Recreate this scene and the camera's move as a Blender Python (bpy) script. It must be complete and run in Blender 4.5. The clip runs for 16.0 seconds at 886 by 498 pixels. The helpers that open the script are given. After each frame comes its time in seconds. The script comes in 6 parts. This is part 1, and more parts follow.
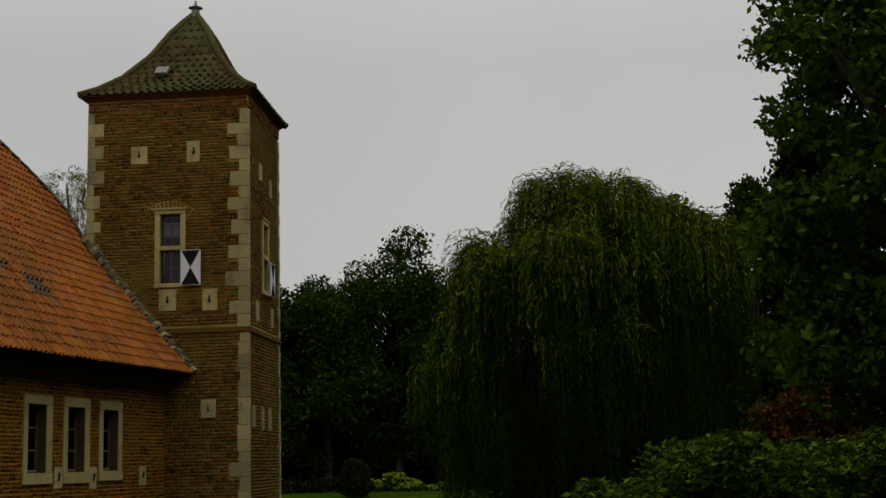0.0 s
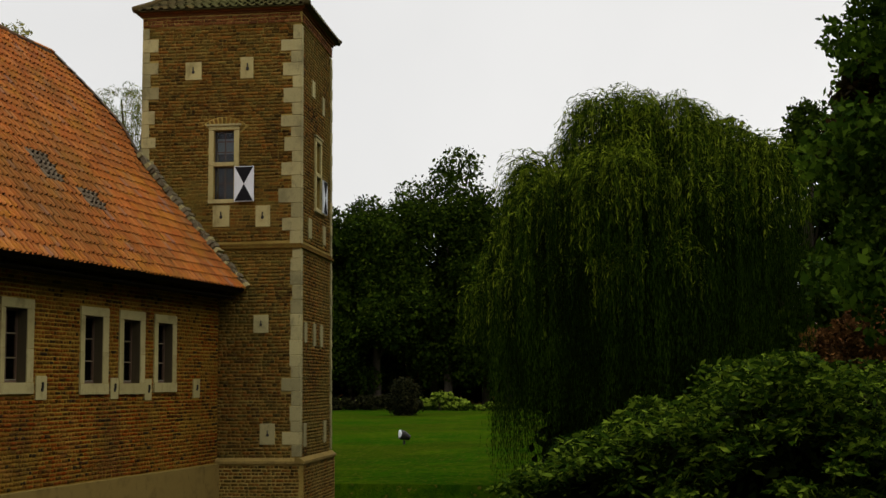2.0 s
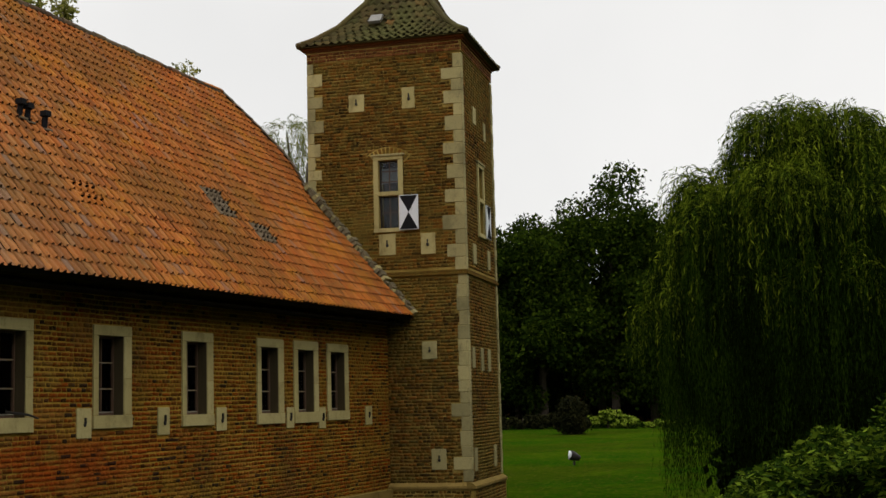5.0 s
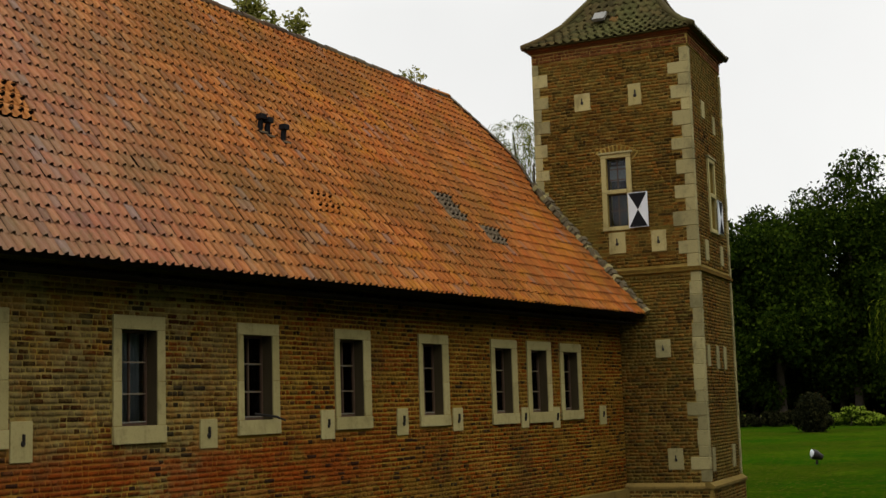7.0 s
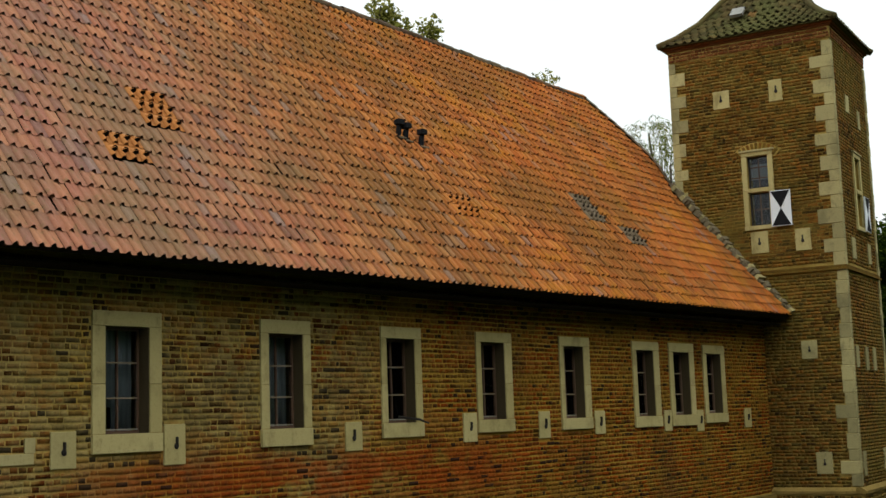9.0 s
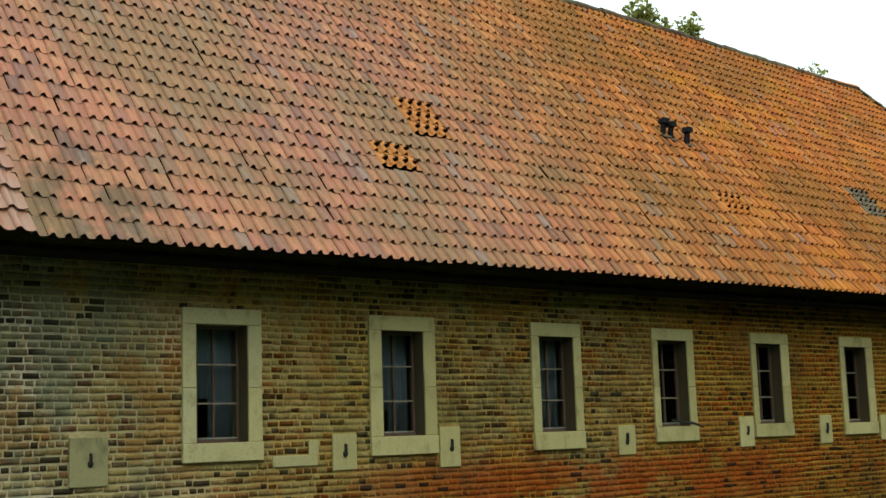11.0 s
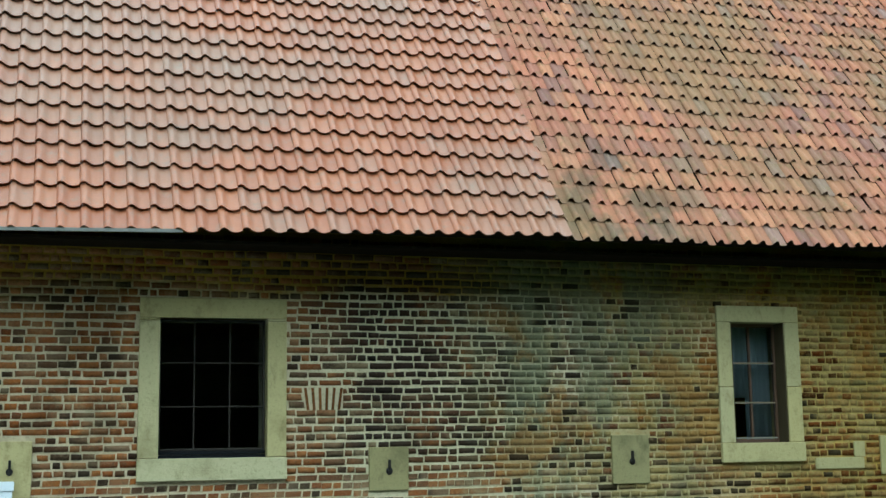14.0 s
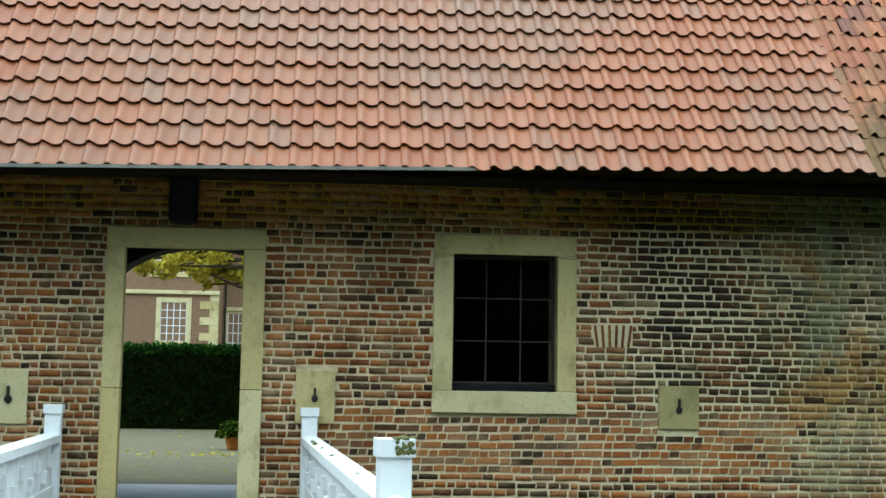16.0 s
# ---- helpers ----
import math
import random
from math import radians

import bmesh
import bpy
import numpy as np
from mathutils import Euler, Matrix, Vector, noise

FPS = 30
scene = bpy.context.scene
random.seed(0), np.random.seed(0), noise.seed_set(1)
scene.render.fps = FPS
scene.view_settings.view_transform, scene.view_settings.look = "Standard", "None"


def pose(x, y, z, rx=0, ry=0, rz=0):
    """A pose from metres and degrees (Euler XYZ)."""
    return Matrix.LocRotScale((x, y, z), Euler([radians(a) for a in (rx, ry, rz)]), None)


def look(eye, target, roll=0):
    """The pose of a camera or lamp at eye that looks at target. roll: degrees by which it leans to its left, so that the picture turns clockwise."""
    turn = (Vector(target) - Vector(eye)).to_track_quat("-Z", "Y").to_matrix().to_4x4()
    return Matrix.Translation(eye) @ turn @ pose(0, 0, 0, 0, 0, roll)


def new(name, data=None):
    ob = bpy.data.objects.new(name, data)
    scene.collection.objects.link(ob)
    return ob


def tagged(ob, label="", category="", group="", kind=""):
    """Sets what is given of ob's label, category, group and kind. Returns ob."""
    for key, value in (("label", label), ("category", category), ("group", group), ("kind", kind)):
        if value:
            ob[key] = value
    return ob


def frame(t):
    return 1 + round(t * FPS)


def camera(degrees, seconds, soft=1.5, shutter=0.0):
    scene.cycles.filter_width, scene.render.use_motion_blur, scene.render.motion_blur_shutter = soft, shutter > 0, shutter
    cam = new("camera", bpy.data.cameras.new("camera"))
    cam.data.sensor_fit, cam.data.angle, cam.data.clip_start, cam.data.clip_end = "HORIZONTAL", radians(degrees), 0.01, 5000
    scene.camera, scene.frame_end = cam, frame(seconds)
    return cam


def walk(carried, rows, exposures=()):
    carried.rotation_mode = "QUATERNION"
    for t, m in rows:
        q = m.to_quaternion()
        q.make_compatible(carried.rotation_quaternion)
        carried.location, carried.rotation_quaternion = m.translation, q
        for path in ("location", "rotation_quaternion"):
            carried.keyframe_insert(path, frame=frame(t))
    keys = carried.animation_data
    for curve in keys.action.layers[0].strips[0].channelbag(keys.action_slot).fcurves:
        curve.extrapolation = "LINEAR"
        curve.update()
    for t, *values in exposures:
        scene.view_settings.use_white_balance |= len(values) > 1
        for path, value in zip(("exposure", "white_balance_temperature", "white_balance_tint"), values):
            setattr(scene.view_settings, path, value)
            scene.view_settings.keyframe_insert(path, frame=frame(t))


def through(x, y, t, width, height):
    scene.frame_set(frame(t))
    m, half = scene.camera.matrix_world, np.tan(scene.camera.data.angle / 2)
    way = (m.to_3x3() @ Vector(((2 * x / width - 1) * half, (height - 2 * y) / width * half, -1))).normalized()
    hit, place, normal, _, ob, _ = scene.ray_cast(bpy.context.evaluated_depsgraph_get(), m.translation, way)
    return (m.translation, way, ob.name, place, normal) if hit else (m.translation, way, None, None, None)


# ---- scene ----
DEG = 37.8
cam = camera(DEG, 16.0, soft=1.5)


def heading(x, y, z, yaw, pitch, roll):
    """A camera pose from its place, the yaw to the left of +y, the pitch upwards and the lean."""
    a, p = radians(yaw), radians(pitch)
    d = Vector((-math.sin(a) * math.cos(p), math.cos(a) * math.cos(p), math.sin(p)))
    return look((x, y, z), Vector((x, y, z)) + d * 10, roll)


PATH = [
    (0.0, 0.140, -0.159, 1.404, -77.29, 9.37, -1.55),
    (0.5, 0.152, -0.164, 1.366, -77.28, 8.33, -1.50),
    (1.0, 0.162, -0.150, 1.347, -76.85, 7.06, -1.07),
    (1.5, 0.167, -0.128, 1.344, -75.86, 6.53, -0.77),
    (2.0, 0.167, -0.105, 1.353, -74.99, 5.95, -0.43),
    (2.5, 0.161, -0.085, 1.371, -74.19, 5.68, -0.34),
    (3.0, 0.150, -0.070, 1.395, -73.59, 5.81, -0.52),
    (3.2, 0.144, -0.066, 1.405, -73.34, 5.78, -0.70),
    (5.3, 0.051, -0.064, 1.514, -66.31, 6.92, -1.75),
    (5.5, 0.041, -0.065, 1.522, -65.17, 6.93, -1.93),
    (6.0, 0.016, -0.066, 1.537, -61.66, 7.11, -1.39),
    (6.5, -0.008, -0.063, 1.548, -59.43, 7.08, -1.88),
    (7.0, -0.028, -0.055, 1.553, -57.69, 7.01, -1.75),
    (7.5, -0.046, -0.040, 1.552, -56.87, 7.10, -1.74),
    (8.0, -0.060, -0.019, 1.547, -55.74, 7.35, -1.63),
    (8.2, -0.065, -0.009, 1.544, -55.08, 7.32, -1.69),
    (10.3, -0.075, 0.137, 1.484, -45.42, 7.85, -2.74),
    (10.5, -0.073, 0.151, 1.477, -44.44, 7.90, -2.94),
    (11.0, -0.068, 0.185, 1.462, -40.16, 8.12, -1.82),
    (11.5, -0.061, 0.212, 1.449, -32.93, 8.48, -1.59),
    (12.0, -0.056, 0.231, 1.439, -31.00, 9.75, -1.67),
    (12.5, -0.052, 0.241, 1.433, -29.27, 9.90, -1.63),
    (13.0, -0.052, 0.240, 1.430, -25.55, 9.96, -1.39),
    (13.5, -0.057, 0.229, 1.432, -21.80, 9.74, -1.31),
    (14.0, -0.067, 0.211, 1.435, -16.78, 8.73, -0.85),
    (14.5, -0.085, 0.191, 1.441, -13.52, 8.60, 0.17),
    (15.0, -0.111, 0.176, 1.445, -10.17, 7.32, 0.36),
    (15.5, -0.146, 0.177, 1.445, -7.21, 6.62, 0.40),
    (16.0, -0.190, 0.210, 1.437, -4.43, 5.94, 0.91),
]
EXPOSURES = [(0.0, -0.93, 6650, 10), (0.5, -0.85, 6650, 10), (1.0, -0.29, 6650, 10), (1.5, -0.18, 6650, 10), (3.0, -0.16, 6650, 10), (5.3, -0.08, 6650, 10),
             (7.0, -0.02, 6650, 9), (8.2, 0.12, 6500, 6), (10.3, 0.55, 6150, -2), (11.0, 0.72, 5850, -8), (12.3, 1.10, 4850, -17), (14.0, 1.05, 5100, -13), (16.0, 1.0, 5450, -8)]
walk(cam, [(r[0], heading(*r[1:])) for r in PATH], EXPOSURES)

# ---- sky and sun: an overcast afternoon ----
SUN_UP, SUN_TURN = radians(48), radians(215)
world = bpy.data.worlds.new("overcast_sky")
scene.world = world
world.use_nodes = True
wt = world.node_tree
wt.nodes.clear()


def wnode(kind, **values):
    n = wt.nodes.new(kind)
    for k, v in values.items():
        n.inputs[k].default_value = v
    return n


sky = wnode("ShaderNodeTexSky")
sky.sky_type, sky.sun_disc, sky.sun_elevation, sky.sun_rotation = "NISHITA", False, SUN_UP, SUN_TURN
coord = wnode("ShaderNodeTexCoord")
clouds = wnode("ShaderNodeTexNoise", Scale=1.6, Detail=5.0, Roughness=0.55)
wt.links.new(coord.outputs["Generated"], clouds.inputs["Vector"])
ramp = wnode("ShaderNodeValToRGB")
ramp.color_ramp.elements[0].position, ramp.color_ramp.elements[0].color = 0.25, (6.55, 6.6, 6.6, 1)
ramp.color_ramp.elements[1].position, ramp.color_ramp.elements[1].color = 0.75, (7.9, 7.9, 7.85, 1)
wt.links.new(clouds.outputs["Fac"], ramp.inputs["Fac"])
veil = wnode("ShaderNodeMix")
veil.data_type = "RGBA"
veil.inputs["Factor"].default_value = 0.94
# an overcast sky is brighter overhead than at the horizon
height = wnode("ShaderNodeSeparateXYZ")
wt.links.new(coord.outputs["Generated"], height.inputs[0])
grade = wnode("ShaderNodeMapRange")
grade.inputs["From Min"].default_value, grade.inputs["From Max"].default_value = 0.3, 1.0
grade.inputs["To Min"].default_value, grade.inputs["To Max"].default_value = 1.18, 2.9
wt.links.new(height.outputs["Z"], grade.inputs["Value"])
dome = wnode("ShaderNodeMix")
dome.data_type, dome.blend_type = "RGBA", "MULTIPLY"
dome.inputs["Factor"].default_value = 1.0
wt.links.new(ramp.outputs["Color"], dome.inputs["A"])
wt.links.new(grade.outputs["Result"], dome.inputs["B"])
wt.links.new(sky.outputs["Color"], veil.inputs["A"])
wt.links.new(dome.outputs["Result"], veil.inputs["B"])
back = wnode("ShaderNodeBackground", Strength=0.11)
wt.links.new(veil.outputs["Result"], back.inputs["Color"])
out = wnode("ShaderNodeOutputWorld")
wt.links.new(back.outputs["Background"], out.inputs["Surface"])

sun_data = bpy.data.lights.new("sun", "SUN")
sun_data.energy, sun_data.angle, sun_data.color = 0.35, radians(25), (1.0, 0.96, 0.9)
sun = new("sun", sun_data)
sun.matrix_world = look((-9, -12, 18), (2, 0, 0))


# ---- materials ----
class Mat:
    """A node material, built step by step."""

    def __init__(self, name, rough=0.85, metal=0.0, spec=0.3):
        self.m = bpy.data.materials.new(name)
        self.m.use_nodes = True
        self.t = self.m.node_tree
        self.bsdf = self.t.nodes["Principled BSDF"]
        self.bsdf.inputs["Roughness"].default_value = rough
        self.bsdf.inputs["Metallic"].default_value = metal
        self.bsdf.inputs["Specular IOR Level"].default_value = spec
        self.geo = self.node("ShaderNodeNewGeometry")

    def node(self, kind, **values):
        n = self.t.nodes.new(kind)
        for k, v in values.items():
            n.inputs[k].default_value = v
        return n

    def link(self, a, b):
        self.t.links.new(a, b)
        return self

    def chance(self):
        """A number of its own for every island and object."""
        info = self.node("ShaderNodeObjectInfo")
        return self.calc("FRACT", self.calc("ADD", self.geo.outputs["Random Per Island"], info.outputs["Random"]))

    def calc(self, op, a, b=None, c=None):
        n = self.node("ShaderNodeMath")
        n.operation = op
        for k, v in enumerate((a, b, c)):
            if v is None:
                continue
            if isinstance(v, (int, float)):
                n.inputs[k].default_value = v
            else:
                self.link(v, n.inputs[k])
        return n.outputs[0]

    def noise(self, scale, detail=4.0, rough=0.6, stretch=None, where=None):
        n = self.node("ShaderNodeTexNoise", Scale=scale, Detail=detail, Roughness=rough)
        src = where or self.geo.outputs["Position"]
        if stretch:
            mp = self.node("ShaderNodeMapping")
            mp.inputs["Scale"].default_value = stretch
            self.link(src, mp.inputs["Vector"])
            src = mp.outputs["Vector"]
        self.link(src, n.inputs["Vector"])
        return n.outputs["Fac"]

    def ramp(self, fac, stops):
        n = self.node("ShaderNodeValToRGB")
        el = n.color_ramp.elements
        while len(el) < len(stops):
            el.new(0.5)
        for e, (p, c) in zip(el, stops):
            e.position, e.color = p, (*c, 1) if len(c) == 3 else c
        self.link(fac, n.inputs["Fac"])
        return n.outputs["Color"]

    def grey(self, fac, lo, hi):
        n = self.node("ShaderNodeMapRange")
        n.interpolation_type = "SMOOTHSTEP"
        n.inputs["From Min"].default_value, n.inputs["From Max"].default_value = lo, hi
        self.link(fac, n.inputs["Value"])
        return n.outputs["Result"]

    def mix(self, fac, a, b, mode="MIX"):
        n = self.node("ShaderNodeMix")
        n.data_type, n.blend_type = "RGBA", mode
        for key, v in (("Factor", fac), ("A", a), ("B", b)):
            if isinstance(v, (int, float)):
                n.inputs[key].default_value = v
            elif isinstance(v, tuple):
                n.inputs[key].default_value = (*v, 1)
            else:
                self.link(v, n.inputs[key])
        return n.outputs["Result"]

    def axis(self, k):
        n = self.node("ShaderNodeSeparateXYZ")
        self.link(self.geo.outputs["Position"], n.inputs[0])
        return n.outputs[k]

    def colour(self, c):
        if isinstance(c, tuple):
            self.bsdf.inputs["Base Color"].default_value = (*c, 1)
        else:
            self.link(c, self.bsdf.inputs["Base Color"])
        return self

    def bump(self, height, strength=0.3, distance=0.01):
        n = self.node("ShaderNodeBump", Strength=strength, Distance=distance)
        self.link(height, n.inputs["Height"])
        self.link(n.outputs["Normal"], self.bsdf.inputs["Normal"])
        return self


def band(m, k, a, b, soft):
    """One between a and b along an axis, fading out over soft metres."""
    p = m.axis(k)
    return m.calc("MULTIPLY", m.grey(p, a - soft, a + soft), m.grey(m.calc("MULTIPLY", p, -1), -b - soft, -b + soft))


def wall_stains(m, c, k, bare=None):
    """What was smeared, has run and grown over bricks and joints of the long wall alike, k times as thick; bare: bricks that stay clear of the lime."""
    lime = m.calc("MULTIPLY", band(m, 0, 4.6, 14.5, 1.2), m.grey(m.noise(0.7, 7, 0.72, (1, 1, 1.2)), 0.41, 0.52))
    if bare is not None:
        lime = m.calc("MULTIPLY", lime, bare)
    c = m.mix(m.calc("MULTIPLY", lime, 0.9 * k), c, m.mix(m.grey(m.noise(2.6, 5), 0.4, 0.6), (0.37, 0.29, 0.105), (0.25, 0.205, 0.07)))
    streak = m.calc("MULTIPLY", band(m, 0, 4.3, 6.4, 0.5), m.grey(m.noise(1.6, 4, 0.65, (1, 1, 0.3)), 0.45, 0.58))
    c = m.mix(m.calc("MULTIPLY", streak, 0.8 * k), c, (0.20, 0.205, 0.12))
    ochre = m.calc("MULTIPLY", band(m, 0, 4.0, 24.0, 1.0), m.grey(m.noise(0.95, 6, 0.7, (1, 1, 1.3)), 0.53, 0.63))
    c = m.mix(m.calc("MULTIPLY", ochre, 0.7 * k), c, (0.33, 0.155, 0.03))
    damp = m.calc("MULTIPLY", m.calc("MULTIPLY", band(m, 0, 9.0, 19.0, 2.0), band(m, 2, 0.35, 1.1, 0.2)), m.grey(m.noise(0.75, 6, 0.7, (1, 1, 2.2)), 0.42, 0.54))
    c = m.mix(m.calc("MULTIPLY", damp, k), c, m.mix(m.noise(4.0, 4), (0.11, 0.02, 0.004), (0.46, 0.085, 0.010)))
    grime = m.grey(m.noise(0.5, 6, 0.72, (1.0, 1, 0.8)), 0.52, 0.64)
    return m.mix(m.calc("MULTIPLY", grime, 0.5 * k), c, (0.055, 0.038, 0.018))


def brick_material(name, stops, wash, wash_amount, extra=False):
    m = Mat(name, 0.95, spec=0.02)
    c = m.ramp(m.chance(), stops)
    if extra:     # lime smeared over the bricks, pale by the gate, olive further on and golden towards the tower
        wash = m.mix(m.grey(m.axis(0), 4.5, 9.0), wash, m.mix(m.grey(m.axis(0), 10.0, 19.0), (0.34, 0.225, 0.055), (0.24, 0.125, 0.018)))
        c = m.mix(1.0, c, m.mix(m.grey(m.axis(0), 4.0, 8.0), (1.0, 1.0, 1.0), m.mix(m.grey(m.axis(0), 10.0, 18.0), (0.70, 0.50, 0.24), (0.76, 0.42, 0.15))), "MULTIPLY")
        patches = m.calc("MULTIPLY", m.grey(m.noise(0.9, 6, 0.75, (1, 1, 1.5)), 0.49, 0.58), m.calc("MULTIPLY_ADD", m.grey(m.axis(0), 2.0, 6.0), 0.5, 0.35))
        c = m.mix(patches, c, wash)
    thick = wash_amount
    if extra:     # the bricks by the gate were cleaned
        thick = m.calc("MULTIPLY_ADD", m.grey(m.axis(0), 2.5, 6.0), wash_amount * 0.65, wash_amount * 0.35)
    for scale, detail, rough, lo, hi, share in ((0.55, 3, 0.6, 0.42, 0.68, 1.0), (3.1, 3, 0.6, 0.45, 0.7, 0.8), (13, 5, 0.75, 0.5, 0.62, 1.1)):
        c = m.mix(m.calc("MULTIPLY", m.calc("MULTIPLY", m.grey(m.noise(scale, detail, rough), lo, hi), share), thick), c, wash)
    if extra:
        dark = m.calc("MULTIPLY", m.calc("MULTIPLY", band(m, 0, 2.5, 5.2, 0.5), band(m, 2, 1.25, 3.3, 0.25)), m.calc("MULTIPLY", m.grey(m.noise(1.3, 4), 0.3, 0.5), m.grey(m.chance(), 0.16, 0.22)))
        c = m.mix(m.calc("MULTIPLY", dark, 0.95), c, (0.03, 0.024, 0.02))
        c = wall_stains(m, c, 0.85, m.grey(m.chance(), 0.22, 0.42))
        burnt = m.calc("MULTIPLY", m.grey(m.chance(), 0.86, 0.88), m.grey(m.noise(0.9, 3), 0.42, 0.52))
        c = m.mix(m.calc("MULTIPLY", burnt, 0.85), c, (0.018, 0.014, 0.011))
    c = m.mix(m.calc("MULTIPLY", m.grey(m.noise(0.75, 5, 0.7), 0.52, 0.7), 0.4), c, (0.05, 0.03, 0.012))
    c = m.mix(m.calc("MULTIPLY", m.grey(m.noise(26, 5, 0.75), 0.52, 0.66), 0.45), c, (0.05, 0.03, 0.02))
    c = m.mix(m.calc("MULTIPLY", m.noise(38, 4), 0.5), c, (0.05, 0.035, 0.025), "MULTIPLY")
    m.colour(c).bump(m.noise(55, 5, 0.7), 0.6, 0.012)
    return m.m


def mortar_material(name, a, b, pale=None):
    m = Mat(name, 0.95, spec=0.02)
    c = m.mix(m.grey(m.noise(0.8, 4), 0.3, 0.7), a, b)
    if pale:      # the wall near the gate was pointed anew; darker joints above the lintels imitate eave shade
        low = m.grey(m.calc("ADD", m.calc("MULTIPLY", m.axis(2), -1), m.calc("MULTIPLY", m.noise(1.5, 4), 0.6)), -2.80, -2.55)
        c = m.mix(m.calc("MULTIPLY", low, m.calc("MULTIPLY", m.grey(m.calc("MULTIPLY", m.axis(0), -1), -10.0, -5.0), 0.9)), c, pale)
        c = m.mix(m.calc("MULTIPLY", low, m.calc("MULTIPLY", band(m, 0, 2.4, 5.2, 0.6), 0.8)), c, (0.58, 0.51, 0.32))
        c = m.mix(m.calc("MULTIPLY", band(m, 0, 7.5, 15.0, 2.0), 0.7), c, m.mix(m.grey(m.noise(1.4, 4), 0.4, 0.6), (0.45, 0.285, 0.045), (0.31, 0.205, 0.035)))
        c = wall_stains(m, c, 0.7)
    c = m.mix(m.calc("MULTIPLY", m.grey(m.noise(25, 4), 0.45, 0.75), 0.4), c, (0.3, 0.26, 0.2), "MULTIPLY")
    m.colour(c).bump(m.noise(90, 3), 0.5, 0.008)
    return m.m


def stone_material(name, a, b, dirt=(0.09, 0.085, 0.055), clean=None):
    m = Mat(name, 0.9, spec=0.05)
    c = m.mix(m.chance(), a, b)
    if clean:     # scrubbed paler round the gate
        c = m.mix(m.grey(m.calc("MULTIPLY", m.axis(0), -1), -10.0, -4.0), c, m.mix(m.chance(), clean, b))
    c = m.mix(m.calc("MULTIPLY", m.grey(m.noise(1.7, 5), 0.5, 0.72), 0.5), c, dirt)
    c = m.mix(m.calc("MULTIPLY", m.grey(m.noise(6, 6, 0.75, (1, 1, 0.5)), 0.52, 0.68), 0.45), c, dirt)
    c = m.mix(m.calc("MULTIPLY", m.grey(m.noise(30, 5, 0.7), 0.5, 0.75), 0.4), c, dirt)
    m.colour(c).bump(m.noise(40, 5), 0.4, 0.01)
    return m.m


def tile_material(name, stops, lichen, amount, rough=0.62, aged=False, spec=0.05):
    m = Mat(name, rough, spec=spec)
    c = m.ramp(m.chance(), stops)
    if aged:      # paler and greyer over the gate, deep orange by the tower, a dark lichen patch beside the newer tiles
        c = m.mix(m.mix(m.grey(m.axis(0), 9.0, 17.0), (0.42, 0.42, 0.42), (0.32, 0.32, 0.32)), c, m.mix(m.grey(m.axis(0), 14.0, 22.0), m.mix(m.grey(m.axis(0), 9.5, 17.0), (0.40, 0.205, 0.175), (0.45, 0.175, 0.045)), (0.57, 0.128, 0.006)))
        c = m.mix(m.calc("MULTIPLY", m.calc("MULTIPLY", m.grey(m.axis(0), 15.0, 20.0), m.grey(m.noise(1.1, 6, 0.72), 0.5, 0.6)), 0.5), c, (0.46, 0.19, 0.014))
        spot = m.calc("MULTIPLY", m.calc("MULTIPLY", band(m, 0, 4.6, 6.4, 0.5), m.grey(m.calc("MULTIPLY", m.axis(2), -1), -5.2, -4.2)), m.grey(m.noise(2.2, 4), 0.35, 0.6))
        c = m.mix(m.calc("MULTIPLY", spot, 0.7), c, (0.07, 0.065, 0.042))
        lichen = m.mix(m.grey(m.axis(0), 10.0, 18.0), lichen, (0.15, 0.078, 0.018))
    c = m.mix(m.calc("MULTIPLY", m.grey(m.noise(0.45, 4), 0.4, 0.65), amount), c, lichen)
    c = m.mix(m.calc("MULTIPLY", m.grey(m.noise(9, 4), 0.52, 0.72), amount), c, lichen)
    c = m.mix(m.calc("MULTIPLY", m.noise(60, 3), 0.35), c, (0.12, 0.06, 0.04), "MULTIPLY")
    m.colour(c).bump(m.noise(70, 4), 0.25, 0.006)
    return m.m


def plain_material(name, a, b, scale=6.0, rough=0.8, spec=0.3, metal=0.0, bump=0.2, stretch=None):
    m = Mat(name, rough, metal, spec)
    m.colour(m.mix(m.noise(scale, 5, 0.65, stretch), a, b)).bump(m.noise(scale * 6, 4, 0.6, stretch), bump, 0.006)
    return m.m


def leaf_material(name, a, b, c, through=0.3, locks=False):
    m = Mat(name, 0.8, spec=0.02)
    col = m.ramp(m.chance(), [(0.0, a), (0.55, b), (1.0, c)])
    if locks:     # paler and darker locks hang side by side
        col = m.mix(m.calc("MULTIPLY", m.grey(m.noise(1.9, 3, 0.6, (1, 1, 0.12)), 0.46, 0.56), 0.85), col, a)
    col = m.mix(m.calc("MULTIPLY", m.grey(m.noise(0.5, 3), 0.4, 0.7), 0.4), col, a)
    m.colour(col)
    tr = m.node("ShaderNodeBsdfTranslucent")
    m.link(col, tr.inputs["Color"])
    mx = m.node("ShaderNodeMixShader", Fac=through)
    m.link(m.bsdf.outputs[0], mx.inputs[1]).link(tr.outputs[0], mx.inputs[2])
    m.link(mx.outputs[0], m.t.nodes["Material Output"].inputs["Surface"])
    return m.m


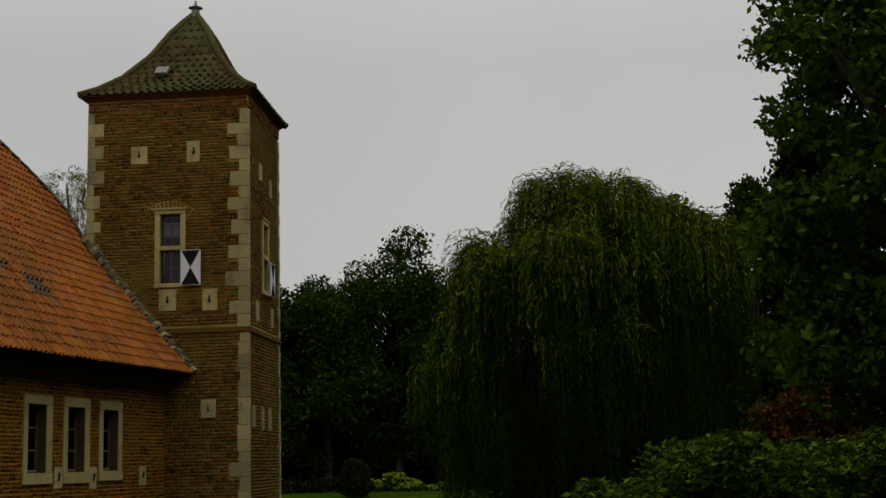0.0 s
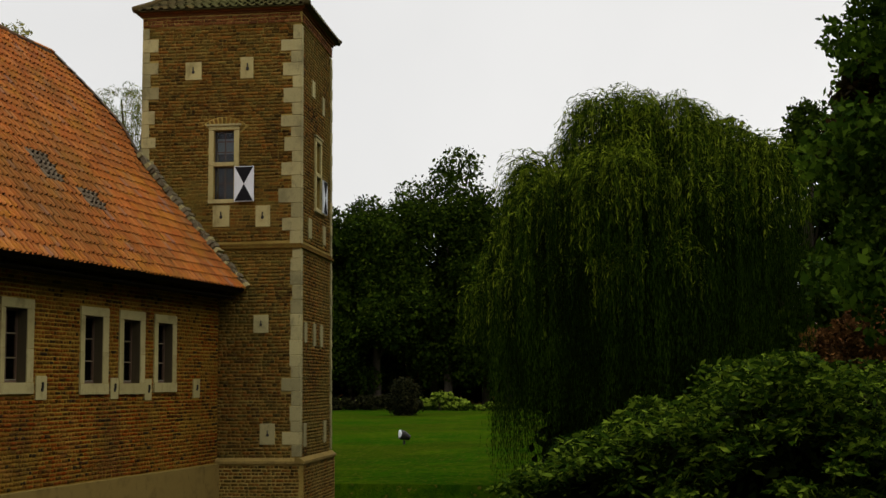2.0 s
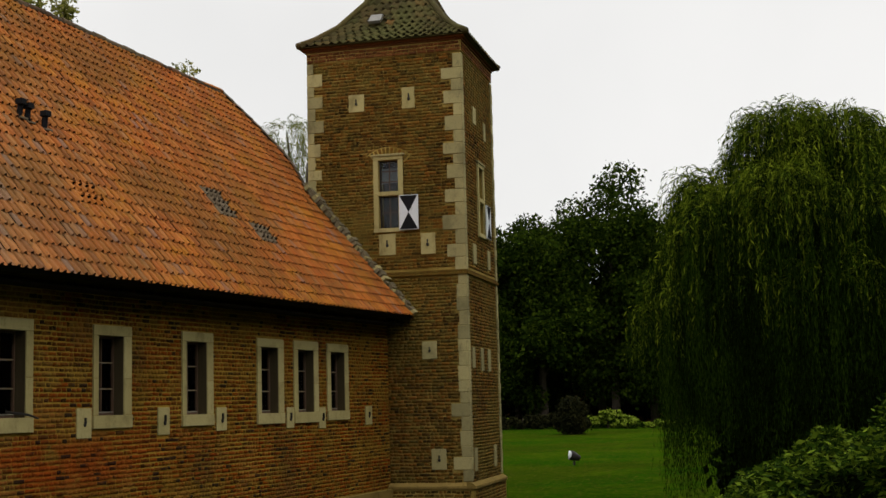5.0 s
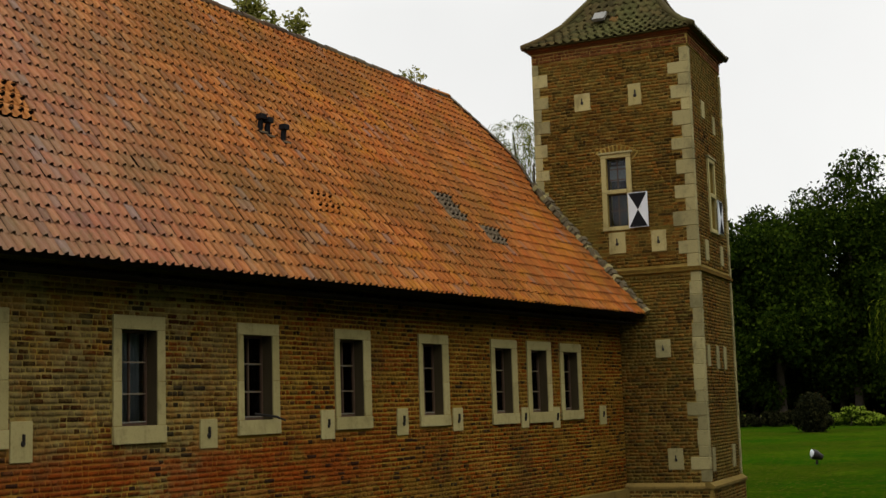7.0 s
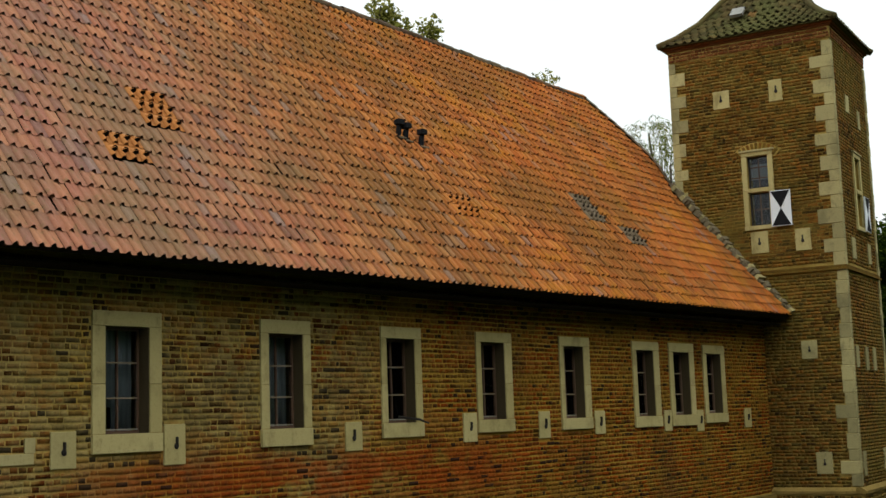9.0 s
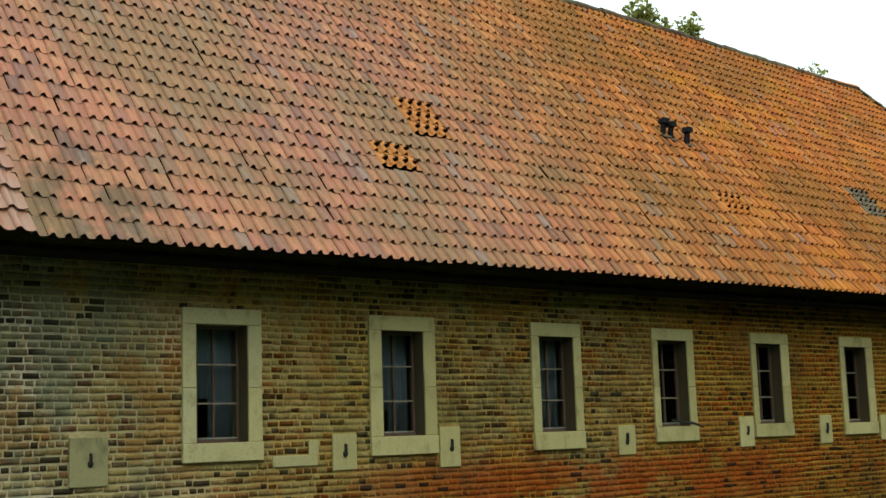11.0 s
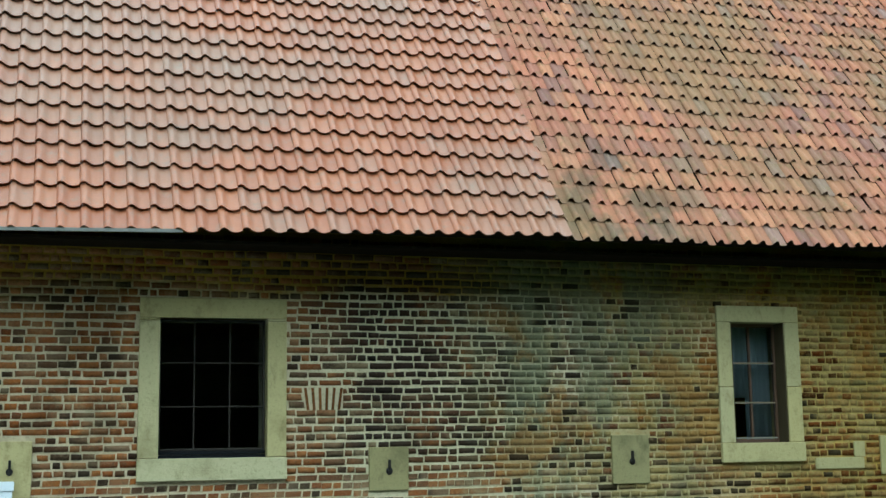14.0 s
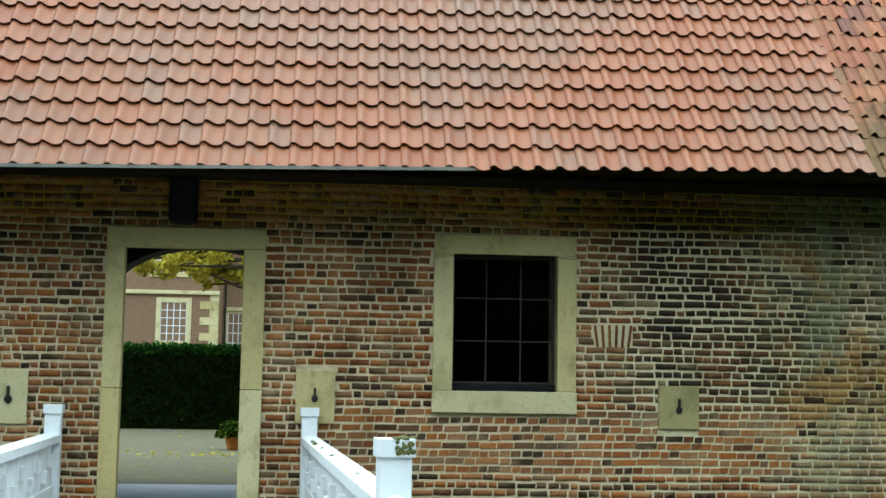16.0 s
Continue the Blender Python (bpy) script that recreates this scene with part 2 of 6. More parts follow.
def glass_material(name):
    m = Mat(name, 0.04, spec=0.5)
    m.colour((0.015, 0.018, 0.022))
    tr = m.node("ShaderNodeBsdfTransparent")
    tr.inputs["Color"].default_value = (0.78, 0.82, 0.85, 1)
    gl = m.node("ShaderNodeBsdfGlossy", Roughness=0.03)
    fr = m.node("ShaderNodeFresnel", IOR=1.35)
    mx = m.node("ShaderNodeMixShader")
    m.link(fr.outputs[0], mx.inputs[0]).link(tr.outputs[0], mx.inputs[1]).link(gl.outputs[0], mx.inputs[2])
    m.link(mx.outputs[0], m.t.nodes["Material Output"].inputs["Surface"])
    return m.m


BRICK = brick_material("weathered_brick", [(0.0, (0.03, 0.02, 0.014)), (0.14, (0.11, 0.048, 0.024)), (0.35, (0.27, 0.08, 0.022)),
                       (0.58, (0.40, 0.14, 0.03)), (0.8, (0.36, 0.155, 0.06)), (1.0, (0.22, 0.15, 0.09))], (0.44, 0.33, 0.18), 0.42, True)
BRICK_TOWER = brick_material("tower_brick", [(0.0, (0.03, 0.017, 0.005)), (0.25, (0.10, 0.046, 0.010)), (0.55, (0.17, 0.078, 0.013)),
                             (0.8, (0.26, 0.095, 0.016)), (1.0, (0.16, 0.115, 0.025))], (0.20, 0.15, 0.032), 0.6)
BRICK_RED = brick_material("red_cornice_brick", [(0.0, (0.13, 0.045, 0.016)), (0.5, (0.24, 0.08, 0.022)), (1.0, (0.32, 0.13, 0.04))], (0.12, 0.07, 0.03), 0.4)
MORTAR = mortar_material("lime_mortar", (0.38, 0.235, 0.036), (0.24, 0.14, 0.02), (0.60, 0.50, 0.33))
MORTAR_TOWER = mortar_material("dark_mortar", (0.40, 0.285, 0.08), (0.22, 0.145, 0.032))
STONE = stone_material("sandstone", (0.37, 0.305, 0.125), (0.45, 0.375, 0.165), (0.17, 0.135, 0.05), (0.54, 0.49, 0.31))
STONE_OLD = stone_material("weathered_sandstone", (0.25, 0.215, 0.10), (0.42, 0.355, 0.16), (0.10, 0.088, 0.045))
TILE_OLD = tile_material("old_clay_tile", [(0.0, (0.07, 0.035, 0.018)), (0.08, (0.17, 0.072, 0.03)), (0.3, (0.32, 0.092, 0.022)), (0.5, (0.25, 0.11, 0.030)), (0.68, (0.37, 0.12, 0.028)),
                         (0.86, (0.44, 0.18, 0.05)), (0.95, (0.25, 0.14, 0.06)), (1.0, (0.16, 0.145, 0.13))], (0.19, 0.135, 0.06), 0.55, 0.6, True)
TILE_NEW = tile_material("new_clay_tile", [(0.0, (0.27, 0.088, 0.036)), (0.5, (0.305, 0.106, 0.044)), (0.85, (0.33, 0.12, 0.052)), (1.0, (0.28, 0.125, 0.07))],
                         (0.20, 0.14, 0.095), 0.5, 0.38, spec=0.22)
TILE_DARK = tile_material("mossy_tower_tile", [(0.0, (0.035, 0.027, 0.012)), (0.5, (0.07, 0.052, 0.022)), (0.95, (0.11, 0.078, 0.03)), (1.0, (0.24, 0.085, 0.025))], (0.105, 0.108, 0.034), 0.75, 0.8)
TILE_VENT = tile_material("fresh_clay", [(0.0, (0.40, 0.13, 0.022)), (1.0, (0.50, 0.19, 0.045))], (0.3, 0.2, 0.1), 0.2)
TILE_RIDGE = tile_material("lichened_ridge_tile", [(0.0, (0.05, 0.03, 0.016)), (0.7, (0.12, 0.065, 0.03)), (1.0, (0.22, 0.09, 0.03))], (0.15, 0.135, 0.08), 0.7)
TILE_VENT_GREY = tile_material("grey_clay", [(0.0, (0.12, 0.085, 0.05)), (1.0, (0.19, 0.145, 0.095))], (0.10, 0.085, 0.05), 0.3)
DARK_WOOD = plain_material("dark_timber", (0.016, 0.0125, 0.008), (0.03, 0.023, 0.015), 5, 0.95, 0.02, stretch=(1, 6, 1))
FRAME_WOOD = plain_material("brown_window_wood", (0.07, 0.036, 0.02), (0.15, 0.085, 0.05), 8, 0.7)
DARK_FRAME = plain_material("dark_brown_frame", (0.016, 0.012, 0.009), (0.04, 0.03, 0.021), 8, 0.7)
BAR_WOOD = plain_material("tan_glazing_wood", (0.16, 0.115, 0.065), (0.30, 0.235, 0.145), 9, 0.7)
GREY_WOOD = plain_material("grey_window_wood", (0.22, 0.20, 0.15), (0.34, 0.31, 0.24), 8, 0.7)
LIME = plain_material("grey_lime_mortar", (0.075, 0.06, 0.034), (0.22, 0.18, 0.11), 7, 0.95, 0.05, bump=0.8)
IRON = plain_material("black_iron", (0.012, 0.011, 0.01), (0.035, 0.028, 0.022), 20, 0.6, 0.4, 0.4)
LEAD = plain_material("lead_flashing", (0.13, 0.125, 0.11), (0.26, 0.25, 0.22), 9, 0.6, 0.4, 0.2)
GLASS = glass_material("window_glass")
CURTAIN = plain_material("grey_curtain", (0.28, 0.30, 0.29), (0.40, 0.42, 0.40), 3, 0.95, 0.05, stretch=(6, 1, 1))
# near black: stands in for unlit insides and the dark under the outbuilding's roof
UNLIT_DARK = plain_material("unlit_dark", (0.03, 0.028, 0.025), (0.05, 0.045, 0.04), 2, 0.95, 0.05)
def white_paint():
    m = Mat("white_paint", 0.6, spec=0.25)
    c = m.mix(m.noise(5, 4), (0.62, 0.64, 0.66), (0.75, 0.77, 0.79))
    c = m.mix(m.calc("MULTIPLY", m.grey(m.noise(9, 6, 0.75, (1, 1, 0.4)), 0.58, 0.72), 0.7), c, (0.34, 0.36, 0.28))
    m.colour(c).bump(m.noise(60, 4), 0.25, 0.004)
    return m.m


WHITE_PAINT = white_paint()
BLACK_PAINT = plain_material("black_paint", (0.008, 0.008, 0.009), (0.018, 0.018, 0.019), 8, 0.8, 0.05)
MOSS = plain_material("grey_moss", (0.05, 0.055, 0.015), (0.15, 0.15, 0.06), 30, 0.95, 0.1)
BARK = plain_material("bark", (0.025, 0.02, 0.014), (0.07, 0.055, 0.04), 9, 0.95, 0.1, bump=0.8, stretch=(1, 1, 0.25))
def grass_material():
    m = Mat("lawn_grass", 0.95, spec=0.0)
    c = m.mix(m.grey(m.noise(0.22, 5, 0.7), 0.35, 0.65), (0.013, 0.046, 0.0010), (0.036, 0.064, 0.002))
    c = m.mix(m.grey(m.noise(2.6, 5, 0.75), 0.42, 0.68), c, (0.010, 0.032, 0.0015))
    c = m.mix(m.calc("MULTIPLY", m.grey(m.noise(0.09, 4, 0.7, (0.5, 1, 1)), 0.45, 0.6), 0.5), c, (0.022, 0.030, 0.002))
    c = m.mix(m.calc("MULTIPLY", m.grey(m.noise(7.0, 3), 0.58, 0.68), 0.7), c, (0.10, 0.075, 0.015))
    m.colour(c).bump(m.noise(14, 5), 0.9, 0.05)
    return m.m


GRASS = grass_material()
def gravel_material():
    m = Mat("courtyard_gravel", 0.95, spec=0.02)
    c = m.mix(m.noise(18, 5, 0.8), (0.07, 0.06, 0.04), (0.175, 0.158, 0.115))
    c = m.mix(m.calc("MULTIPLY", m.grey(m.noise(0.9, 4), 0.5, 0.64), 0.5), c, (0.13, 0.14, 0.06))
    c = m.mix(m.calc("MULTIPLY", m.grey(m.noise(6, 4, 0.7), 0.56, 0.64), 0.8), c, (0.085, 0.045, 0.02))
    m.colour(c).bump(m.noise(30, 4), 0.8, 0.02)
    return m.m


GRAVEL = gravel_material()
PAVING = plain_material("worn_paving", (0.30, 0.31, 0.34), (0.42, 0.43, 0.46), 4, 0.85, 0.2)
WATER = plain_material("moat_water", (0.004, 0.006, 0.003), (0.008, 0.010, 0.005), 0.5, 0.12, 0.5, bump=0.05)
PLANK = plain_material("grey_planks", (0.13, 0.115, 0.095), (0.24, 0.22, 0.19), 6, 0.9, 0.15, stretch=(1, 8, 1))
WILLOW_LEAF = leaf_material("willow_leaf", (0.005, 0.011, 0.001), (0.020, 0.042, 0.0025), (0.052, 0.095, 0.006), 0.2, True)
PALE_LEAF = leaf_material("pale_olive_leaf", (0.07, 0.075, 0.015), (0.17, 0.17, 0.035), (0.32, 0.29, 0.08), 0.7)
BRONZE_LEAF = leaf_material("bronze_leaf", (0.022, 0.011, 0.004), (0.08, 0.036, 0.010), (0.16, 0.073, 0.020), 0.2)
# lit copy of the willow leaf: the brighter crown top is put into colour
WILLOW_LIT = leaf_material("lit_willow_leaf", (0.03, 0.055, 0.003), (0.10, 0.14, 0.008), (0.25, 0.30, 0.022), 0.3)
OAK_LEAF = leaf_material("oak_leaf", (0.012, 0.03, 0.003), (0.042, 0.085, 0.006), (0.11, 0.18, 0.014), 0.3)
# the shade in and around foliage is put into this near-black leaf colour
SHADE_LEAF = leaf_material("shaded_leaf", (0.004, 0.007, 0.001), (0.008, 0.014, 0.002), (0.016, 0.024, 0.003), 0.05)
FAR_LEAF = leaf_material("far_leaf", (0.006, 0.013, 0.0012), (0.022, 0.042, 0.003), (0.06, 0.088, 0.006), 0.18)
BUSH_LEAF = leaf_material("dark_bush_leaf", (0.006, 0.008, 0.003), (0.014, 0.015, 0.005), (0.03, 0.028, 0.008), 0.1)
SHRUB_LEAF = leaf_material("shrub_leaf", (0.005, 0.013, 0.0015), (0.026, 0.055, 0.003), (0.15, 0.21, 0.016), 0.25)
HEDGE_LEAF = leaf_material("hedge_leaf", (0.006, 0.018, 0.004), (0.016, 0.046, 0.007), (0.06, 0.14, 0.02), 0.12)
HOUSE_BRICK = plain_material("pale_house_brick", (0.12, 0.075, 0.045), (0.25, 0.165, 0.105), 4, 0.9, 0.05, stretch=(1, 1, 3))
YELLOW_LEAF = leaf_material("yellow_leaf", (0.25, 0.22, 0.02), (0.42, 0.36, 0.04), (0.55, 0.47, 0.08), 0.4)
RUST_LEAF = leaf_material("rust_leaf", (0.012, 0.010, 0.004), (0.03, 0.022, 0.007), (0.07, 0.04, 0.012), 0.2)
BLOSSOM = leaf_material("pale_blossom", (0.15, 0.24, 0.015), (0.27, 0.36, 0.03), (0.42, 0.47, 0.09), 0.2)
ROOF_BROWN = tile_material("brown_far_tile", [(0.0, (0.05, 0.018, 0.006)), (1.0, (0.10, 0.034, 0.010))], (0.04, 0.03, 0.015), 0.5, spec=0.0)


# ---- mesh helpers ----
def mesh_object(name, verts, faces, material, parent=None, label="", smooth=False):
    """One mesh object from an array of points and an array (or list) of faces."""
    me = bpy.data.meshes.new(name)
    verts = np.asarray(verts, dtype=np.float32).reshape(-1, 3)
    if isinstance(faces, np.ndarray):
        n, k = faces.shape
        me.vertices.add(len(verts))
        me.vertices.foreach_set("co", verts.ravel())
        me.loops.add(n * k)
        me.loops.foreach_set("vertex_index", faces.astype(np.int32).ravel())
        me.polygons.add(n)
        me.polygons.foreach_set("loop_start", np.arange(0, n * k, k, dtype=np.int32))
        me.update(calc_edges=True)
    else:
        me.from_pydata(verts.tolist(), [], faces)
        me.update()
    if smooth:
        me.shade_smooth()
    me.materials.append(material)
    ob = new(name, me)
    if parent is not None:
        ob.parent = parent
    if label:
        tagged(ob, label)
    return ob


def part(name, bm, material, parent=None, label="", smooth=False):
    """Links a bmesh as one mesh object under a thing or a part."""
    me = bpy.data.meshes.new(name)
    bm.to_mesh(me)
    bm.free()
    if smooth:
        me.shade_smooth()
    me.materials.append(material)
    ob = new(name, me)
    if parent is not None:
        ob.parent = parent
    if label:
        tagged(ob, label)
    return ob


def thing(name, m, label, category, group="", kind=""):
    ob = new(name)
    ob.empty_display_size = 0.2
    ob.matrix_world = m
    return tagged(ob, label, category, group, kind)


def box(bm, x0, x1, y0, y1, z0, z1, bevel=0.0):
    """Adds a box, with its edges rounded a little."""
    ret = bmesh.ops.create_cube(bm, size=1.0)
    vs = ret["verts"]
    for v in vs:
        v.co = Vector((x0 + (v.co.x + 0.5) * (x1 - x0), y0 + (v.co.y + 0.5) * (y1 - y0), z0 + (v.co.z + 0.5) * (z1 - z0)))
    if bevel > 0:
        es = list({e for v in vs for e in v.link_edges})
        bmesh.ops.bevel(bm, geom=es, offset=bevel, segments=2, affect="EDGES", profile=0.6)
    return bm


def boxes(*rows, bevel=0.0):
    bm = bmesh.new()
    for r in rows:
        box(bm, *r, bevel=bevel)
    return bm


def prism(bm, outline, y0, y1):
    """A solid from an outline in x and z, between two depths."""
    a = [bm.verts.new((x, y0, z)) for x, z in outline]
    b = [bm.verts.new((x, y1, z)) for x, z in outline]
    bm.faces.new(a)
    bm.faces.new(b[::-1])
    for i in range(len(outline)):
        j = (i + 1) % len(outline)
        bm.faces.new((a[j], a[i], b[i], b[j]))
    bmesh.ops.recalc_face_normals(bm, faces=bm.faces)
    return bm


def tube(bm, points, radii, sides=7):
    """A tapered limb along the points."""
    rings = []
    for i, p in enumerate(points):
        p = Vector(p)
        d = Vector(points[min(i + 1, len(points) - 1)]) - Vector(points[max(i - 1, 0)])
        d.normalize()
        side = d.cross(Vector((0.31, 0.95, 0.1))).normalized()
        up = side.cross(d)
        rings.append([bm.verts.new(p + (side * math.cos(a) + up * math.sin(a)) * radii[i]) for a in np.linspace(0, 2 * math.pi, sides, endpoint=False)])
    for r, s in zip(rings, rings[1:]):
        for i in range(sides):
            bm.faces.new((r[i], r[(i + 1) % sides], s[(i + 1) % sides], s[i]))
    bm.faces.new(rings[0][::-1])
    bm.faces.new(rings[-1])
    return bm


def lay_bricks(u0, u1, z0, z1, holes, course=0.0785, length=0.212, joint=0.013, seed=1):
    """Rows of (u0, u1, z0, z1, proud) of a wall in cross bond, left open at the holes (u0, u1, z0, z1)."""
    rng = random.Random(seed)
    out = []
    rows = int((z1 - z0) / course)
    for r in range(rows):
        za = z0 + r * course
        zb = za + course - joint * rng.uniform(0.6, 1.3)
        zm = (za + zb) / 2
        step = length if r % 2 == 0 else length / 2
        cuts = sorted((max(h[0], u0), min(h[1], u1)) for h in holes if h[2] - 0.02 < zm < h[3] + 0.02 and h[1] > u0 and h[0] < u1)
        spans, a = [], u0
        for h0, h1 in cuts:
            if h0 > a:
                spans.append((a, h0))
            a = max(a, h1)
        if a < u1:
            spans.append((a, u1))
        for s0, s1 in spans:
            u = s0 - rng.uniform(0, step) if r % 4 else s0
            while u < s1:
                st = step * rng.uniform(0.78, 1.2)
                if rng.random() < (0.38 if step > 0.15 else 0.15):
                    st = length * rng.uniform(0.42, 0.6) if step > 0.15 else length * 0.9
                a, b = max(u, s0), min(u + st - joint * rng.uniform(0.35, 0.95), s1)
                if b - a > 0.03:
                    w = rng.uniform(-0.004, 0.004) + 0.007 * math.sin(a * 1.7 + r * 0.6) * math.sin(a * 0.6)
                    out.append((a, b, za + w, zb + w - rng.choice((0, 0, 0, 0.006)), rng.uniform(0.001, 0.006)))
                u += st
    return np.array(out)


def brick_mesh(rows):
    """Points and faces of bricks in a wall's own plane: u along x, out along -y."""
    n = len(rows)
    a, b, z0, z1, d = rows.T
    rng = np.random.default_rng(3)
    j = rng.uniform(-0.0065, 0.0065, (n, 8)) * np.array([1, 1, 1, 1, 0.8, 0.8, 0.8, 0.8])
    v = np.zeros((n, 8, 3))
    inset = 0.004
    for k, (u, z) in enumerate([(a, z0), (b, z0), (b, z1), (a, z1)]):
        v[:, k] = np.stack([u, 0 * u + 0.012, z], -1)
        su = inset if k in (0, 3) else -inset
        sz = inset if k in (0, 1) else -inset
        v[:, k + 4] = np.stack([u + su + j[:, k], -d, z + sz + j[:, k + 4]], -1)
    f = np.array([[4, 5, 6, 7], [0, 1, 5, 4], [1, 2, 6, 5], [2, 3, 7, 6], [3, 0, 4, 7]])
    faces = (np.arange(n)[:, None, None] * 8 + f[None]).reshape(-1, 4)
    return v.reshape(-1, 3), faces


def wall_with_holes(u0, u1, z0, z1, y0, y1, holes):
    """A wall's body as one bmesh of boxes round the openings."""
    us = sorted({u0, u1, *[h[0] for h in holes], *[h[1] for h in holes]})
    zs = sorted({z0, z1, *[h[2] for h in holes], *[h[3] for h in holes]})
    bm = bmesh.new()
    for a, b in zip(us, us[1:]):
        run = None
        for c, d in zip(zs, zs[1:]):
            open_ = any(h[0] - 1e-6 <= a and b <= h[1] + 1e-6 and h[2] - 1e-6 <= c and d <= h[3] + 1e-6 for h in holes)
            if open_:
                if run:
                    box(bm, a, b, y0, y1, *run)
                run = None
            else:
                run = (run[0], d) if run else (c, d)
        if run:
            box(bm, a, b, y0, y1, *run)
    bmesh.ops.remove_doubles(bm, verts=bm.verts, dist=1e-5)
    return bm


# ---- the long wing: walls ----
WALL, WEST, EAST, BACK = 13.0, -9.0, 28.62, 19.2
TOP = 3.62
# name, left, right, bottom, top of the stone surround; left, right, bottom, top of the opening
OPENINGS = [
    ("gate", -2.49, -0.95, -0.05, 2.92, -2.31, -1.16, 0.0, 2.72),
    ("wide", 0.715, 2.145, 1.155, 2.92, 0.91, 1.955, 1.37, 2.725),
    ("tall", 6.92, 7.94, 1.23, 2.945, 7.09, 7.76, 1.44, 2.765),
    ("tall", 9.49, 10.54, 1.22, 2.945, 9.68, 10.35, 1.45, 2.76),
    ("tall", 12.25, 13.22, 1.20, 2.94, 12.40, 13.07, 1.44, 2.75),
    ("tall", 14.74, 15.70, 1.24, 2.925, 14.87, 15.54, 1.46, 2.75),
    ("tall", 17.14, 18.15, 1.25, 2.915, 17.27, 17.94, 1.46, 2.75),
    ("tall", 19.65, 20.66, 1.23, 2.91, 19.78, 20.45, 1.43, 2.74),
    ("tall", 22.25, 23.30, 1.20, 2.89, 22.40, 23.08, 1.41, 2.72),
    ("tall", 23.73, 24.80, 1.19, 2.895, 23.90, 24.60, 1.41, 2.71),
    ("tall", 25.22, 26.24, 1.22, 2.88, 25.38, 26.06, 1.42, 2.70),
]
# left, right, bottom, top of the stone slabs with wall anchors
SLABS = [(-3.56, -3.18, 0.99, 1.51), (-0.62, -0.24, 1.03, 1.55), (2.98, 3.39, 1.02, 1.45), (5.62, 6.05, 1.03, 1.54), (8.92, 9.27, 1.07, 1.50),
         (10.58, 10.92, 1.04, 1.55), (13.92, 14.28, 1.08, 1.50), (16.74, 17.10, 1.11, 1.58), (18.92, 19.26, 1.10, 1.57), (20.77, 21.12, 1.12, 1.55),
         (23.42, 23.72, 1.10, 1.52), (24.82, 25.12, 1.06, 1.50), (27.1, 27.44, 1.08, 1.50)]
holes_clear = [o[5:9] if o[0] != "gate" else (-2.47, -0.97, 0.0, 2.9) for o in OPENINGS]
holes_brick = [o[1:5] for o in OPENINGS] + SLABS + [(8.08, 8.7, 1.14, 1.27), (8.58, 8.72, 1.27, 1.44), (2.33, 2.72, 1.82, 2.06)]

wall_front = part("wall_south", wall_with_holes(WEST, EAST, -2.7, TOP, 0.003, 0.55, holes_clear), MORTAR)
wall_front.location = (0, WALL, 0)
tagged(wall_front, "long weathered brick wall with pale lime joints", "wall", kind="structure")
back_hole = (-3.62, -0.78, 0.0, 3.5)
wall_back = part("wall_north", wall_with_holes(WEST, EAST, -2.7, 6.75, 0, 0.5, [back_hole]), MORTAR)
wall_back.location = (0, BACK - 0.5, 0)
tagged(wall_back, "rear brick wall of the wing", "wall", kind="structure")
# the flat arch of the rear gateway, near black for its shaded face
arch = bmesh.new()
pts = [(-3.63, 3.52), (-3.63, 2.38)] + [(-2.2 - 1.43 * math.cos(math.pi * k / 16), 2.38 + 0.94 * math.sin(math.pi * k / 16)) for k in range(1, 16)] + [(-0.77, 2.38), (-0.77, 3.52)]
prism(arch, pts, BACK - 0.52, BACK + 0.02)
tagged(part("gate_arch", arch, UNLIT_DARK), "segmental arch over the rear gateway, coloured dark for shade", "arch", kind="structure")
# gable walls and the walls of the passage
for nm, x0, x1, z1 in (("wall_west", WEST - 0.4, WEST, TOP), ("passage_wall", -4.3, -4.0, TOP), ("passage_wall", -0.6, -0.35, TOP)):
    mat = MORTAR if nm == "wall_west" else UNLIT_DARK
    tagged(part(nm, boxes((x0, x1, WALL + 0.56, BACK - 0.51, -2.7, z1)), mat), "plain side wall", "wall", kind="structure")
tagged(part("floor", boxes((WEST, EAST, WALL + 0.56, BACK - 0.51, -0.3, -0.02)), UNLIT_DARK), "stone floor inside the wing", "floor", kind="structure")
tagged(part("ceiling", boxes((WEST, EAST, WALL + 0.02, BACK - 0.02, TOP + 0.002, TOP + 0.12)), DARK_WOOD), "dark boarded ceiling of the wing", "ceiling", kind="structure")
STONE_FOOT = stone_material("stained_footing_stone", (0.20, 0.135, 0.034), (0.25, 0.17, 0.05), (0.07, 0.05, 0.013))
# stone footing under the brickwork
tagged(part("wall_footing", boxes((WEST, 28.5, WALL - 0.10, WALL + 0.004, -2.7, -0.46), bevel=0.02), STONE_FOOT), "stained golden stone footing course of the wing", "footing", kind="structure")


def anchor(parent, u, z, y=-0.03, size=1.0):
    """An iron wall tie: a slit with a round eye below it."""
    bm = bmesh.new()
    box(bm, u - 0.018 * size, u + 0.018 * size, y - 0.03, y + 0.01, z - 0.02, z + 0.13 * size, 0.006)
    bmesh.ops.create_uvsphere(bm, u_segments=10, v_segments=6, radius=0.055 * size, matrix=Matrix.Translation((u, y, z - 0.05 * size)) @ Matrix.Diagonal((1, 0.5, 1.1, 1)))
    return part("anchor", bm, IRON, parent, "black iron wall anchor")


